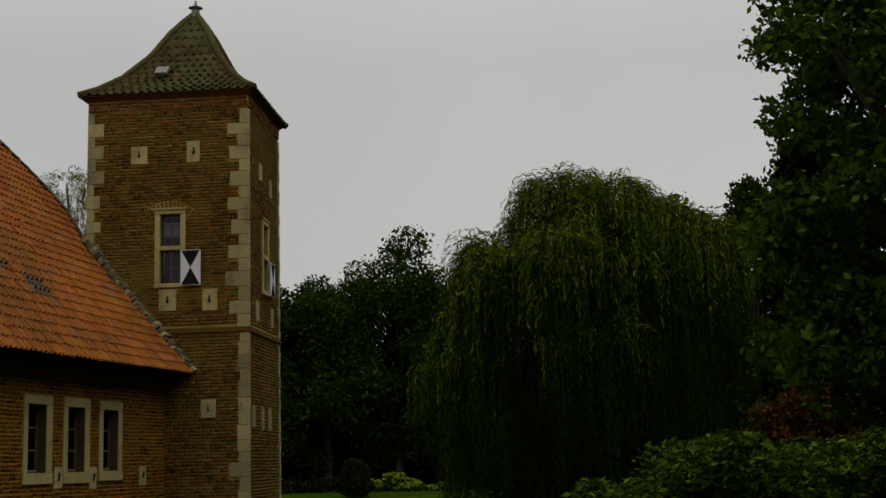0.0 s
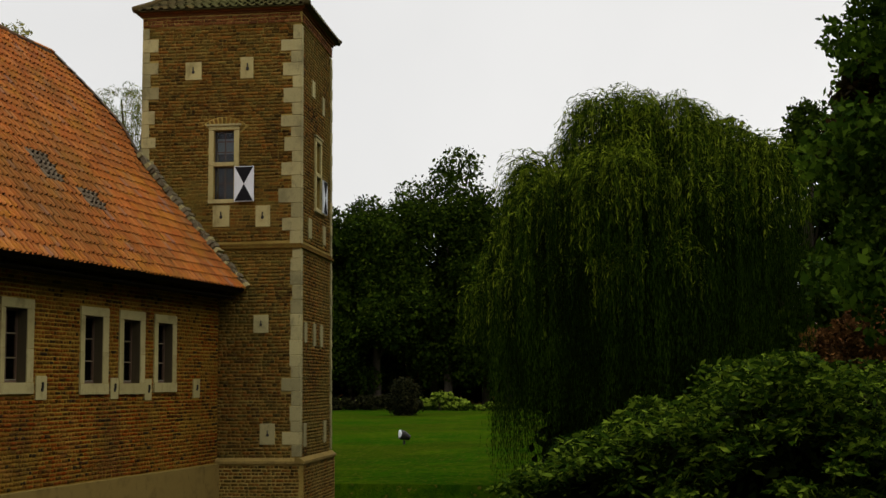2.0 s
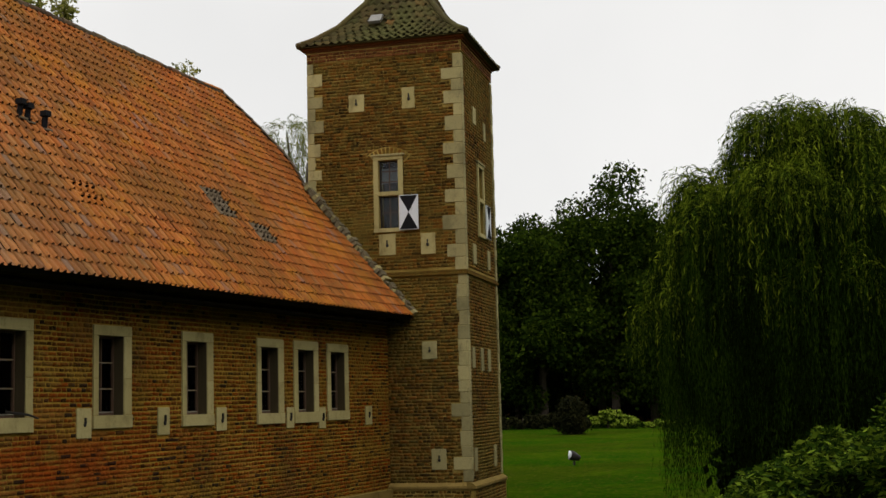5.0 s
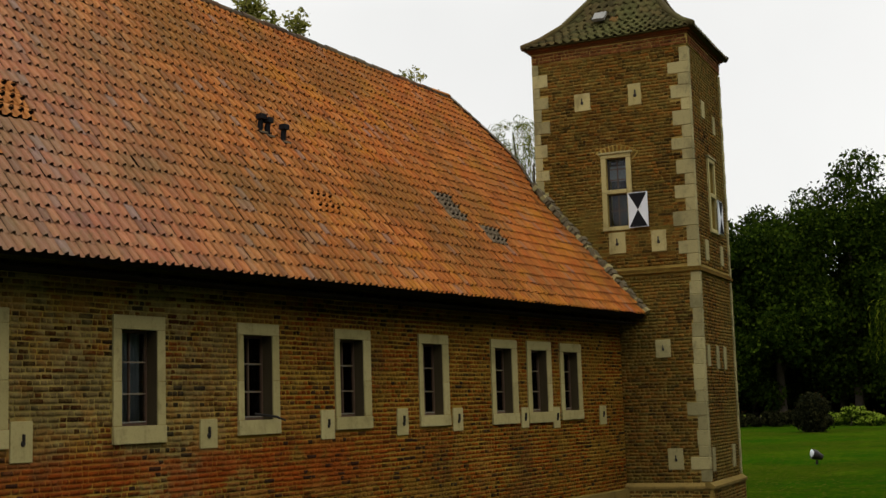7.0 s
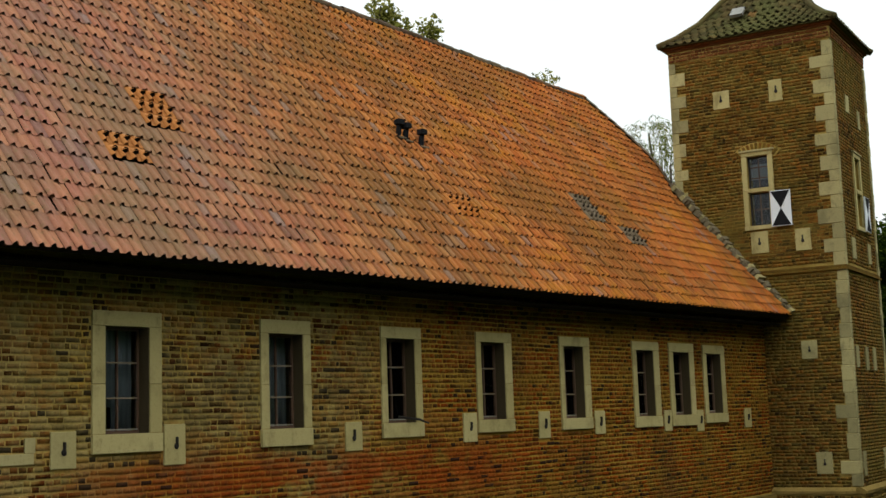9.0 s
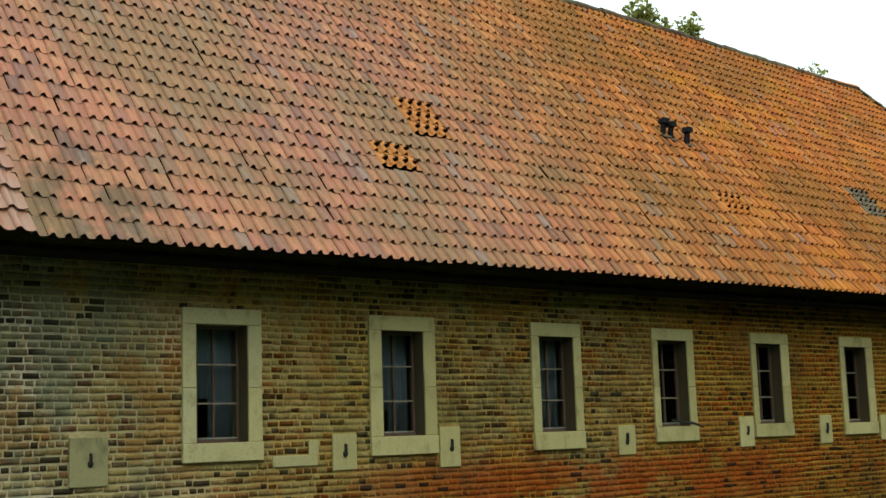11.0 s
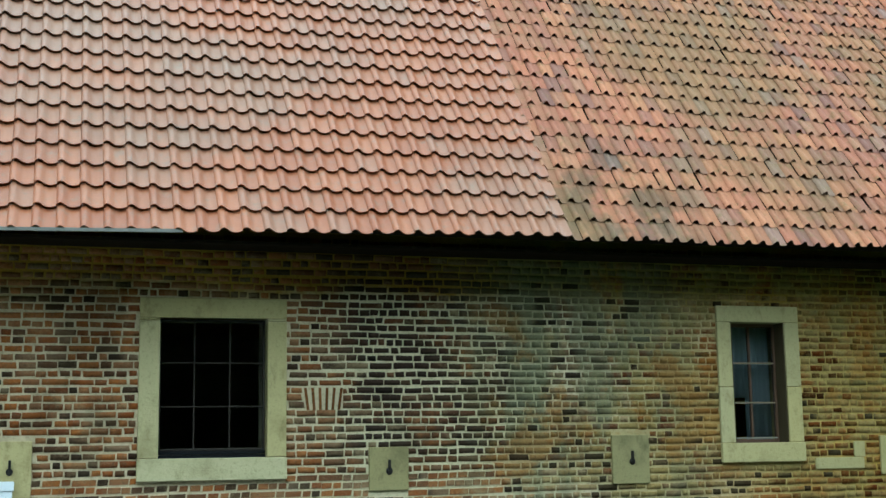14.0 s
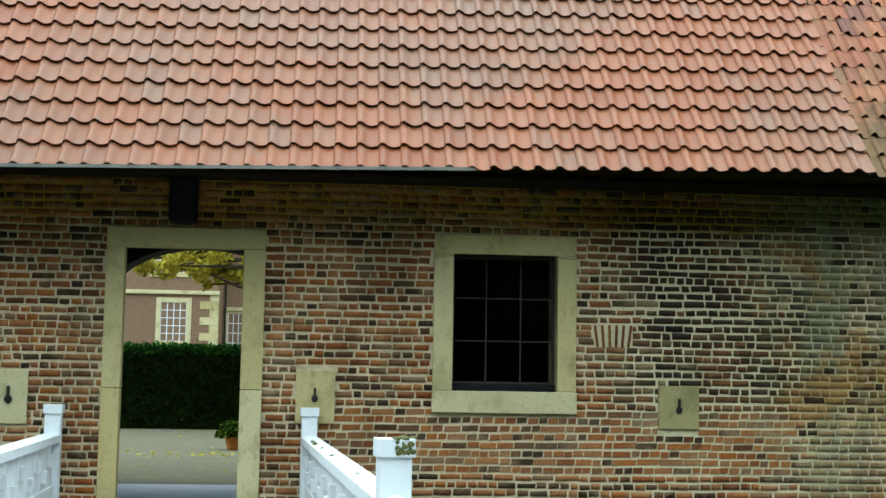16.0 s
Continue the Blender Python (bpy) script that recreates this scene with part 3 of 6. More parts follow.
def slab(u0, u1, z0, z1, m, material=STONE, tie=True):
    t = thing("anchor_slab", m @ pose((u0 + u1) / 2, 0, z0), "pale sandstone slab with iron anchor set in brickwork", "stone slab", "anchor slabs")
    part("slab", boxes((-(u1 - u0) / 2, (u1 - u0) / 2, -0.022, 0.05, 0, z1 - z0), bevel=0.008), material, t)
    if tie:
        anchor(t, random.uniform(-0.02, 0.02), (z1 - z0) * 0.52, size=random.uniform(0.55, 0.75))
    return t


for s in SLABS:
    slab(*s, pose(0, WALL, 0), STONE_OLD if s[0] in (5.62, 2.98) else STONE)
odd = thing("stone_patch", pose(8.4, WALL, 1.14), "pale angular stone patch set in brickwork", "stone slab")
part("slab", boxes((-0.32, 0.3, -0.018, 0.05, 0, 0.125), bevel=0.006), STONE, odd)
part("slab", boxes((0.18, 0.32, -0.016, 0.05, 0.128, 0.3), bevel=0.006), STONE, odd)


def stones(t, w, h, a, b, c, d, lintel=True, sill=True, split=0.45, proud=0.03, deep=0.36, mat=None):
    """Stone surround: outer width w and height h round the opening a..b, c..d, middle at x = 0."""
    mat = mat or STONE
    x0, x1 = -w / 2, w / 2
    part("lintel", boxes((x0, x1, -proud, deep, d, h), bevel=0.008), mat, t, "sandstone lintel")
    if sill:
        part("sill", boxes((x0 - 0.005, x1 + 0.005, -proud - 0.015, deep, 0, c), bevel=0.008), mat, t, "sandstone sill")
    zm = c + (d - c) * split
    for e0, e1 in ((x0, a), (b, x1)):
        part("jamb", boxes((e0, e1, -proud, deep, c + 0.004, zm - 0.003), bevel=0.007), mat, t)
        part("jamb", boxes((e0, e1, -proud + 0.002, deep, zm + 0.003, d - 0.004), bevel=0.007), mat, t)


def sash(t, a, b, c, d, y, rows, cols, wood, curtain=0.0, thin=1.0):
    """Timber frame, glazing bars, panes and a curtain in the opening."""
    f = 0.05 * thin
    part("window_frame", boxes((a, a + f, y - 0.03, y + 0.03, c, d), (b - f, b, y - 0.03, y + 0.03, c, d),
                               (a + f, b - f, y - 0.03, y + 0.03, c, c + f), (a + f, b - f, y - 0.03, y + 0.03, d - f, d), bevel=0.006), wood, t)
    bars = []
    for k in range(1, cols):
        x = a + (b - a) * k / cols
        bars.append((x - 0.013 * thin, x + 0.013 * thin, y - 0.02, y + 0.02, c + f, d - f))
    for k in range(1, rows):
        z = c + (d - c) * k / rows
        bars.append((a + f, b - f, y - 0.022, y + 0.018, z - 0.012 * thin, z + 0.012 * thin))
    for bar in bars:
        part("glazing_bar", boxes(bar), BAR_WOOD if thin > 0.6 and bar[1] - bar[0] > 0.1 else wood, t)
    xs = np.linspace(a + f, b - f, cols + 1)
    zs = np.linspace(c + f, d - f, rows + 1)
    for i in range(cols):
        for k in range(rows):
            g = part("pane", boxes((xs[i] + 0.002, xs[i + 1] - 0.002, y - 0.003, y + 0.003, zs[k] + 0.002, zs[k + 1] - 0.002)), GLASS, t)
            g.visible_shadow = False
    if curtain > 0:
        n = 40
        for x0, x1, z0 in ((a + 0.03, a + (b - a) * 0.55, c + (d - c) * (1 - curtain)), (a + (b - a) * 0.5, b - 0.02, c + 0.02)):
            v, fc = [], []
            for i in range(n + 1):
                x = x0 + (x1 - x0) * i / n
                yy = y + 0.12 + 0.004 * math.sin(i * 0.9 + x0 * 7) + 0.012 * math.sin(i * 0.31)
                v += [(x, yy, z0), (x, yy, d - 0.02), (x, yy + 0.006, z0), (x, yy + 0.006, d - 0.02)]
            for i in range(n):
                p = 4 * i
                fc += [(p, p + 4, p + 5, p + 1), (p + 3, p + 7, p + 6, p + 2), (p, p + 2, p + 6, p + 4)]
            mesh_object("curtain", v, fc, CURTAIN, t, "thin grey net curtain", True)


LINING = plain_material("grey_brown_lining", (0.045, 0.034, 0.016), (0.08, 0.06, 0.032), 7, 0.8, 0.1, stretch=(1, 1, 0.2))
number = 0
for kind, x0, x1, z0, z1, a, b, c, d in OPENINGS:
    number += 1
    mid = (x0 + x1) / 2
    place = pose(mid, WALL, z0)
    if kind == "gate":
        t = thing("door_1", place, "tall sandstone gateway open to the courtyard", "gateway", kind="structure")
        stones(t, x1 - x0, z1 - z0, a - mid, b - mid, 0.05, d - z0, sill=False, split=0.495, deep=0.1)
        part("threshold", boxes((a - mid, b - mid, -0.02, 0.54, 0.0, 0.05), bevel=0.01), STONE_OLD, t, "worn stone threshold")
        continue
    t = thing("window_%d" % (number - 1), place, "small-paned window in a pale sandstone surround", "window", kind="structure")
    stones(t, x1 - x0, z1 - z0, a - mid, b - mid, c - z0, d - z0, split=0.46 if kind == "tall" else 0.98)
    if kind == "wide":
        sash(t, a - mid, b - mid, c - z0 + 0.07, d - z0, 0.16, 3, 3, DARK_FRAME, thin=0.45)
        part("sill_rail", boxes((a - mid, b - mid, 0.08, 0.22, c - z0, c - z0 + 0.03), (a - mid, b - mid, 0.1, 0.2, c - z0 + 0.035, c - z0 + 0.07)), BLACK_PAINT, t)
    else:
        for e in (a - mid + 0.002, b - mid - 0.016):
            part("lining", boxes((e, e + 0.014, -0.012, 0.168, c - z0 + 0.002, d - z0 - 0.002)), LINING, t, "grey-brown timber lining")
        sash(t, a - mid, b - mid, c - z0, d - z0, 0.2, 3, 2, FRAME_WOOD, (0.62, 0.75, 0.9)[number % 3], thin=0.75)
        part("glazing_bar", boxes((a - mid + 0.04, b - mid - 0.04, 0.165, 0.175, c - z0 + 0.045, c - z0 + 0.06)), GREY_WOOD, t, "pale weathered bottom bead")
# an iron stay that sticks out of one sill
stay = bmesh.new()
tube(stay, [(15.25, WALL + 0.1, 1.55), (15.5, WALL - 0.12, 1.50), (15.62, WALL - 0.2, 1.44)], [0.02, 0.018, 0.012], 6)
tagged(part("window_stay", stay, IRON), "black iron stay sticking out over a window sill", "window stay")

# ---- roof of the wing ----
EAVE_Y, EAVE_Z, RIDGE_Y, RIDGE_Z = 12.3, 3.6, 17.3, 9.76
SLOPE = math.hypot(RIDGE_Y - EAVE_Y, RIDGE_Z - EAVE_Z)
UP = np.array([0, (RIDGE_Y - EAVE_Y) / SLOPE, (RIDGE_Z - EAVE_Z) / SLOPE])
OUT = np.array([0, -UP[2], UP[1]])
SEAM = 4.84


def dip(x):
    """How far the eave slips down the slope towards the gate."""
    return np.interp(x, [-9, -3, 0, 5, 12, 20, 28], [-0.58, -0.42, -0.33, -0.165, -0.085, -0.04, 0.0])


def sag(x):
    """The ridge sinks towards the tower."""
    x = np.asarray(x, float)
    return -0.30 * np.clip((x - 18) / 10.5, 0, 1) ** 1.3


PROFILE = np.array([(0.0, 0.024), (0.06, 0.042), (0.14, 0.053), (0.22, 0.053), (0.31, 0.042), (0.41, 0.023), (0.52, 0.008), (0.65, 0.0), (0.78, 0.001), (0.91, 0.010), (1.03, 0.018)])
OLD_PROFILE = np.array([(0.0, 0.010), (0.07, 0.034), (0.17, 0.048), (0.29, 0.046), (0.40, 0.028), (0.51, 0.008), (0.66, 0.0), (0.86, 0.001), (1.03, 0.008)])


def tile_points(width, gauge):
    """One pantile in its own frame: x across, y up the slope, z out; its front edge has points of its own."""
    if width < 0.19:      # the older tiles have open rolls over flatter heads and lie close in the pans
        u, h, lift, thick = OLD_PROFILE[:, 0] * width, OLD_PROFILE[:, 1] * 1.28, 0.008, 0.006 + OLD_PROFILE[:, 1] * 0.12
        head = h * 0.2
    else:
        u, h, lift, thick = PROFILE[:, 0] * width, PROFILE[:, 1], 0.041, 0.013
        head = h * 0.92
    low = np.stack([u, 0 * u, h + lift], -1)
    high = np.stack([u, 0 * u + gauge + 0.05, head + 0.004], -1)
    lip = np.stack([u, 0 * u + 0.002, h + lift - thick], -1)
    n = len(u)
    f = [[k, k + 1, n + k + 1, n + k] for k in range(n - 1)] + [[3 * n + k, 3 * n + k + 1, 2 * n + k + 1, 2 * n + k] for k in range(n - 1)]
    return np.concatenate([low, high, low, lip]), np.array(f)


def verge_x(s):
    """Where the slope ends: along the tower first, then swelling out behind it and drawn in to the ridge."""
    return np.interp(s, [-0.5, 0, 0.85, 1.8, 3.5, 4.2, 4.9, 5.5, 6.0, 6.5, 7.0, 7.5, 7.93], [28.42, 28.40, 28.3, 28.18, 28.08, 28.06, 28.45, 28.72, 28.72, 28.62, 28.46, 28.24, 27.98])


def on_roof(x, s, n=0.0):
    x, s, n = np.broadcast_arrays(np.asarray(x, float), np.asarray(s, float), np.asarray(n, float))
    p = np.stack([x, 0 * x + EAVE_Y, 0 * x + EAVE_Z], -1) + s[..., None] * UP + n[..., None] * OUT
    p[..., 2] += sag(x) * np.clip(s / SLOPE, 0, 1)
    return p


def roof_tiles(x0, x1, width, gauge, skip, seed, jitter):
    """Where the tiles lie: column x, way up the slope, lift and turn."""
    rng = np.random.default_rng(seed)
    cols = int(round((x1 - x0) / width))
    rows = int(SLOPE / gauge) + 1
    c, r = np.meshgrid(np.arange(cols), np.arange(rows))
    c, r = c.ravel(), r.ravel()
    keep = np.array([(a, b) not in skip for a, b in zip(c.tolist(), r.tolist())])
    c, r = c[keep], r[keep]
    x = x0 + c * width
    s = r * gauge + dip(x)
    ok = (s < SLOPE - 0.08) & (x + width * 0.6 < verge_x(s + 0.5 * gauge) + (x < SEAM) * 9)
    x, s, r = x[ok], s[ok], r[ok]
    n = len(x)
    return x + rng.normal(0, jitter, n), s + rng.normal(0, jitter * 1.3, n), 0.02 + np.abs(rng.normal(0, jitter * 0.7, n)), rng.normal(0, jitter * 2.2, n), r


def tiles_mesh(x, s, n, turn, width, gauge):
    pts, f = tile_points(width, gauge)
    cs, sn = np.cos(turn)[:, None], np.sin(turn)[:, None]
    lx, ly = pts[None, :, 0] * cs - pts[None, :, 1] * sn, pts[None, :, 0] * sn + pts[None, :, 1] * cs
    v = on_roof(x[:, None] + lx, s[:, None] + ly, n[:, None] + pts[None, :, 2])
    return v.reshape(-1, 3), (np.arange(len(x))[:, None, None] * len(pts) + f[None]).reshape(-1, 4)


OLD_W, OLD_G, NEW_W, NEW_G = 0.168, 0.288, 0.207, 0.312
def roof_deck(x0):
    """The boarded deck under the tiles, sunk with the ridge and cut along the verge."""
    ss = np.linspace(0.0, SLOPE, 15)
    k = np.linspace(0.0, 1.0, 40)
    xs = x0 + (verge_x(ss)[None] - 0.02 - x0) * k[:, None]
    v = np.concatenate([on_roof(xs, ss[None], -0.02).reshape(-1, 3), on_roof(xs, ss[None], -0.14).reshape(-1, 3)])
    m, n, fs = len(ss), xs.size, []
    for a in range(len(k) - 1):
        for b in range(m - 1):
            q = [a * m + b, (a + 1) * m + b, (a + 1) * m + b + 1, a * m + b + 1]
            fs += [q, [n + i for i in q[::-1]]]
        fs.append([a * m, n + a * m, n + (a + 1) * m, (a + 1) * m])
        fs.append([a * m + m - 1, (a + 1) * m + m - 1, n + (a + 1) * m + m - 1, n + a * m + m - 1])
    e = (len(k) - 1) * m
    for b in range(m - 1):
        fs += [[b, b + 1, n + b + 1, n + b], [e + b, n + e + b, n + e + b + 1, e + b + 1]]
    return v, fs


roof = mesh_object("roof", *roof_deck(WEST - 0.3), DARK_WOOD)
tagged(roof, "steep pantiled roof of the wing, older tiles beside newer ones", "roof", kind="structure")
rear = part("roof_rear", boxes((WEST - 0.3, 27.9, SLOPE * 0.56, SLOPE, -0.12, 0.0)), TILE_OLD)
rear.matrix_world = Matrix(((1, 0, 0, 0), (0, -UP[1], -OUT[1], 2 * RIDGE_Y - EAVE_Y), (0, UP[2], OUT[2], EAVE_Z - 0.1), (0, 0, 0, 1)))
tagged(rear, "rear slope of the steep tiled roof", "roof", kind="structure")
for nm, x in (("gable_west", WEST - 0.2), ("gable_east", 27.6)):
    g = bmesh.new()
    prism(g, [(WALL + 0.3, TOP - 0.05), (BACK - 0.1, TOP - 0.05), (BACK - 0.1, 6.3), (RIDGE_Y, RIDGE_Z - 0.9)], 0, 0.2)
    ob = part(nm, g, MORTAR)
    ob.matrix_world = pose(x, 0, 0, 0, 0, 90)
    tagged(ob, "brick gable of the wing", "wall", kind="structure")

VENTS = []   # column, row, kind of the ventilation tiles in the old slope
for x, s, n, kind in ((11.05, 3.2, 4, 0), (11.05, 2.92, 4, 0), (11.05, 2.64, 4, 0), (10.12, 2.12, 4, 0), (10.12, 1.84, 4, 0), (17.31, 2.02, 4, 0), (17.33, 1.76, 4, 0),
                      (22.17, 2.88, 4, 1), (22.13, 2.6, 4, 1), (22.13, 2.33, 4, 1), (23.08, 1.89, 4, 1), (23.07, 1.6, 4, 1)):
    for k in range(n):
        VENTS.append((int(round((x - SEAM) / OLD_W)) + k, int(round(s / OLD_G)), kind))
skip = {(c, r) for c, r, k in VENTS}
tx, ts, tn, tt, tr = roof_tiles(SEAM, 28.9, OLD_W, OLD_G, skip, 11, 0.007)
mesh = tiles_mesh(tx, ts, tn, tt, OLD_W, OLD_G)
INTO_ROOF = Matrix.Identity(4)
ob = tagged(mesh_object("roof_tiles", *mesh, TILE_OLD, roof, "old weathered orange-brown clay pantiles", True), kind="stuff")
ob.matrix_local = INTO_ROOF
tx, ts, tn, tt, tr = roof_tiles(WEST - 0.2, SEAM, NEW_W, NEW_G, set(), 12, 0.0022)
tn = tn + 0.025
near = (tx > -3.6) & (tr < 7)
mesh = tiles_mesh(tx[~near], ts[~near], tn[~near], tt[~near], NEW_W, NEW_G)
ob = tagged(mesh_object("roof_tiles", *mesh, TILE_NEW, roof, "newer salmon-red clay pantiles", True), kind="stuff")
ob.matrix_local = INTO_ROOF
NEAR_TILES = (tx[near], ts[near], tn[near], tt[near])
for k, (c, r, kind) in enumerate(VENTS):
    pts, f = tile_points(OLD_W, OLD_G)
    bm = bmesh.new()
    vs = [bm.verts.new(p) for p in pts]
    for q in f:
        bm.faces.new([vs[i] for i in q])
    hood = []
    for a in range(7):      # a small open hood over the vent hole
        w = math.pi * a / 6
        hood.append([bm.verts.new((OLD_W * 0.5 - 0.055 * math.cos(w), 0.10 + 0.05 * b, 0.04 + (0.065 - 0.03 * b) * math.sin(w))) for b in range(3)])
    for g, h in zip(hood, hood[1:]):
        for b in range(2):
            bm.faces.new((g[b], h[b], h[b + 1], g[b + 1]))
    ob = part("vent_tile", bm, TILE_VENT_GREY if kind else TILE_VENT, roof, "grey ventilation tile" if kind else "fresh orange ventilation tile", True)
    # black disc stands in for the unlit hole under the hood
    hole = bmesh.new()
    bmesh.ops.create_circle(hole, cap_ends=True, segments=12, radius=0.047, matrix=Matrix.Translation((OLD_W * 0.5, 0.112, 0.066)) @ Matrix.Rotation(radians(75), 4, "X"))
    part("vent_dark_disc", hole, BLACK_PAINT, ob)
    p = on_roof(SEAM + c * OLD_W, r * OLD_G, 0.02)
    ob.matrix_world = Matrix(((1, 0, 0, p[0]), (0, UP[1], OUT[1], p[1]), (0, UP[2], OUT[2], p[2]), (0, 0, 0, 1)))
# ridge and verge caps
bm = bmesh.new()
for k in range(int((28.0 - WEST) / 0.36)):
    x = WEST + k * 0.36
    z = RIDGE_Z + float(sag(x)) + 0.02
    ring = [[bm.verts.new((x + e * 0.39, RIDGE_Y + 0.10 * math.cos(w) * (1 - 0.12 * e), z + 0.10 * math.sin(w) * (1 - 0.12 * e) + 0.012 * math.sin(k * 2.3))) for w in np.linspace(-0.3, math.pi + 0.3, 8)] for e in (0, 1)]
    for a in range(7):
        bm.faces.new((ring[0][a], ring[0][a + 1], ring[1][a + 1], ring[1][a]))
ob = tagged(part("ridge_cap", bm, TILE_RIDGE, roof, "half-round clay ridge tiles", True), kind="stuff")
ob.matrix_local = INTO_ROOF
bm = bmesh.new()
s_low, n = 4.1, 13
for k in range(n):
    s0, s1 = s_low + (SLOPE + 0.05 - s_low) * k / n, s_low + (SLOPE + 0.05 - s_low) * (k + 1.15) / n
    x0, x1 = float(verge_x(s0)), float(verge_x(s1))
    q = [on_roof(x0 - 0.12, s0, 0.10), on_roof(x1 - 0.12, s1, 0.085), on_roof(x1 + 0.05, s1, 0.085), on_roof(x0 + 0.05, s0, 0.10), on_roof(x0 + 0.05, s0, -0.12), on_roof(x1 + 0.05, s1, -0.12)]
    vs = [bm.verts.new(p) for p in q]
    bm.faces.new((vs[0], vs[3], vs[2], vs[1]))
    bm.faces.new((vs[3], vs[4], vs[5], vs[2]))
part("verge", bm, TILE_RIDGE, roof, "dark clay verge tiles along the swelling roof edge").matrix_local = INTO_ROOF
flash = thing("flashing", pose(0, 0, 0), "rough grey mortar flashing where the roof meets the tower", "flashing", kind="structure")
rf = random.Random(17)
for k in range(50):
    s0 = 0.10 + k * 0.086
    p = on_roof(0, s0)
    fx = 28.70 - math.tan(radians(8)) * (p[1] - 11.07)
    left = float(verge_x(s0)) - fx - rf.uniform(0.0, 0.09)
    bm = boxes((left, 0.05, -0.055, 0.055, -0.03, rf.uniform(0.07, 0.14)), bevel=0.012)
    for v in bm.verts:
        v.co += 0.03 * noise.noise_vector(v.co * 5 + Vector((k * 3.1, 0, 0)))
    o = part("mortar_lump", bm, LIME if k % 4 else STONE_OLD, flash)
    o.matrix_local = Matrix(((1, 0, 0, fx), (0, UP[1], OUT[1], p[1]), (0, UP[2], OUT[2], p[2]), (0, 0, 0, 1))) @ Matrix.Rotation(rf.uniform(-0.12, 0.12), 4, "Z")
# boarded underside of the eave with its fascia
bm = boxes((WEST, 28.4, EAVE_Y + 0.24, WALL - 0.012, 3.40, 3.43))
tagged(part("soffit", bm, DARK_WOOD), "dark boarded underside of the eave", "soffit", kind="structure")
bm = bmesh.new()      # it closes the hollow ends of the lowest tiles over the gate
xs = np.linspace(WEST - 0.2, 1.02, 24)
rings = []
for x in xs:
    p = on_roof(x, float(dip(x)) - 0.004, 0.118)
    rings.append([bm.verts.new((p[0], p[1] + dy, p[2] + dz)) for dy, dz in ((0, 0), (0.012, 0), (0.012, -0.032), (0, -0.032))])
for r0, r1 in zip(rings, rings[1:]):
    for k in range(4):
        bm.faces.new((r0[k], r0[(k + 1) % 4], r1[(k + 1) % 4], r1[k]))
bm.faces.new(rings[0][::-1])
bm.faces.new(rings[-1])
tagged(part("eave_strip", bm, LEAD), "thin grey metal drip strip under the newer tiles", "drip strip", kind="structure")
tagged(part("lantern_bracket", boxes((-1.88, -1.62, WALL - 0.26, WALL - 0.008, 2.95, 3.395), bevel=0.03), BLACK_PAINT), "dark box lantern hung over the gateway", "lantern")
# three dark vent pipes
for x, s in ((17.28, 3.75), (17.42, 3.68), (17.80, 3.60)):
    p = on_roof(x, s, 0.03)
    t = thing("vent_pipe", pose(*p), "short dark vent pipe standing on the tiles", "vent pipe", "vent pipes")
    bm = bmesh.new()
    tube(bm, [(0, 0.02, -0.1), (0, 0, 0.12), (0, -0.02, 0.25)], [0.055, 0.05, 0.05], 10)
    part("pipe", bm, BLACK_PAINT, t)
    part("cap", boxes((-0.07, 0.07, -0.09, 0.05, 0.20, 0.30), bevel=0.012), BLACK_PAINT, t)
    part("base_plate", boxes((-0.1, 0.1, -0.1, 0.1, -0.06, -0.02), bevel=0.01), TILE_VENT_GREY, t)


# ---- the corner tower ----
TW = pose(28.70, 11.03, 0, 0, 0, 8)
SIDE_A, SIDE_B, TT = 3.94, 3.45, 10.30
PLINTH, STRING = -0.43, 4.60
tower = thing("tower", TW, "square brick corner tower with sandstone quoins and tiled pyramid roof", "tower")
# windows: on the face towards the wing (along y) and on the garden face (along x)
FACE_A_STONES = [(1.52, 2.27, 5.68, 7.56), (2.47, 2.87, 8.72, 9.16), (1.18, 1.50, 8.71, 9.24), (1.74, 2.15, 5.12, 5.64), (0.74, 1.10, 5.10, 5.61), (0.77, 1.13, 2.58, 3.0),
                 (0.60, 0.96, -0.03, 0.46), (2.75, 3.2, 5.35, 5.6), (2.7, 2.95, 4.95, 5.35)]
FACE_B_STONES = [(1.42, 2.25, 5.62, 7.53), (1.12, 1.44, 8.47, 8.9), (2.3, 2.55, 8.25, 8.72), (0.75, 1.1, 4.9, 5.4), (2.4, 2.7, 4.9, 5.4),
                 (1.3, 1.6, 2.3, 2.85), (2.1, 2.4, 2.3, 2.85), (0.35, 0.65, 2.35, 2.85), (0.3, 0.6, -0.1, 0.45), (2.5, 2.8, -0.1, 0.45)]
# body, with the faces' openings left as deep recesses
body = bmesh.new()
# near-black core imitates the unlit room behind the recesses
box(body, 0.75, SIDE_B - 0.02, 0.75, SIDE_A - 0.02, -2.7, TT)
part("core", body, UNLIT_DARK, tower, "tower core coloured near black for the unlit inside")
LIGHTS_A = [(SIDE_A - 1.89 - 0.25, SIDE_A - 1.89 + 0.25, 5.78, 7.46)]
LIGHTS_B = [(1.80 - 0.25, 1.80 + 0.25, 5.74, 7.42)]
wa = part("wall", wall_with_holes(0.012, SIDE_A - 0.02, -2.7, TT, 0.012, 0.40, LIGHTS_A), MORTAR_TOWER, tower, "mortar of the tower wall")
wa.matrix_local = pose(0, SIDE_A, 0, 0, 0, -90)
part("wall", wall_with_holes(0.402, SIDE_B - 0.02, -2.7, TT, 0.012, 0.40, LIGHTS_B), MORTAR_TOWER, tower, "mortar of the tower wall")


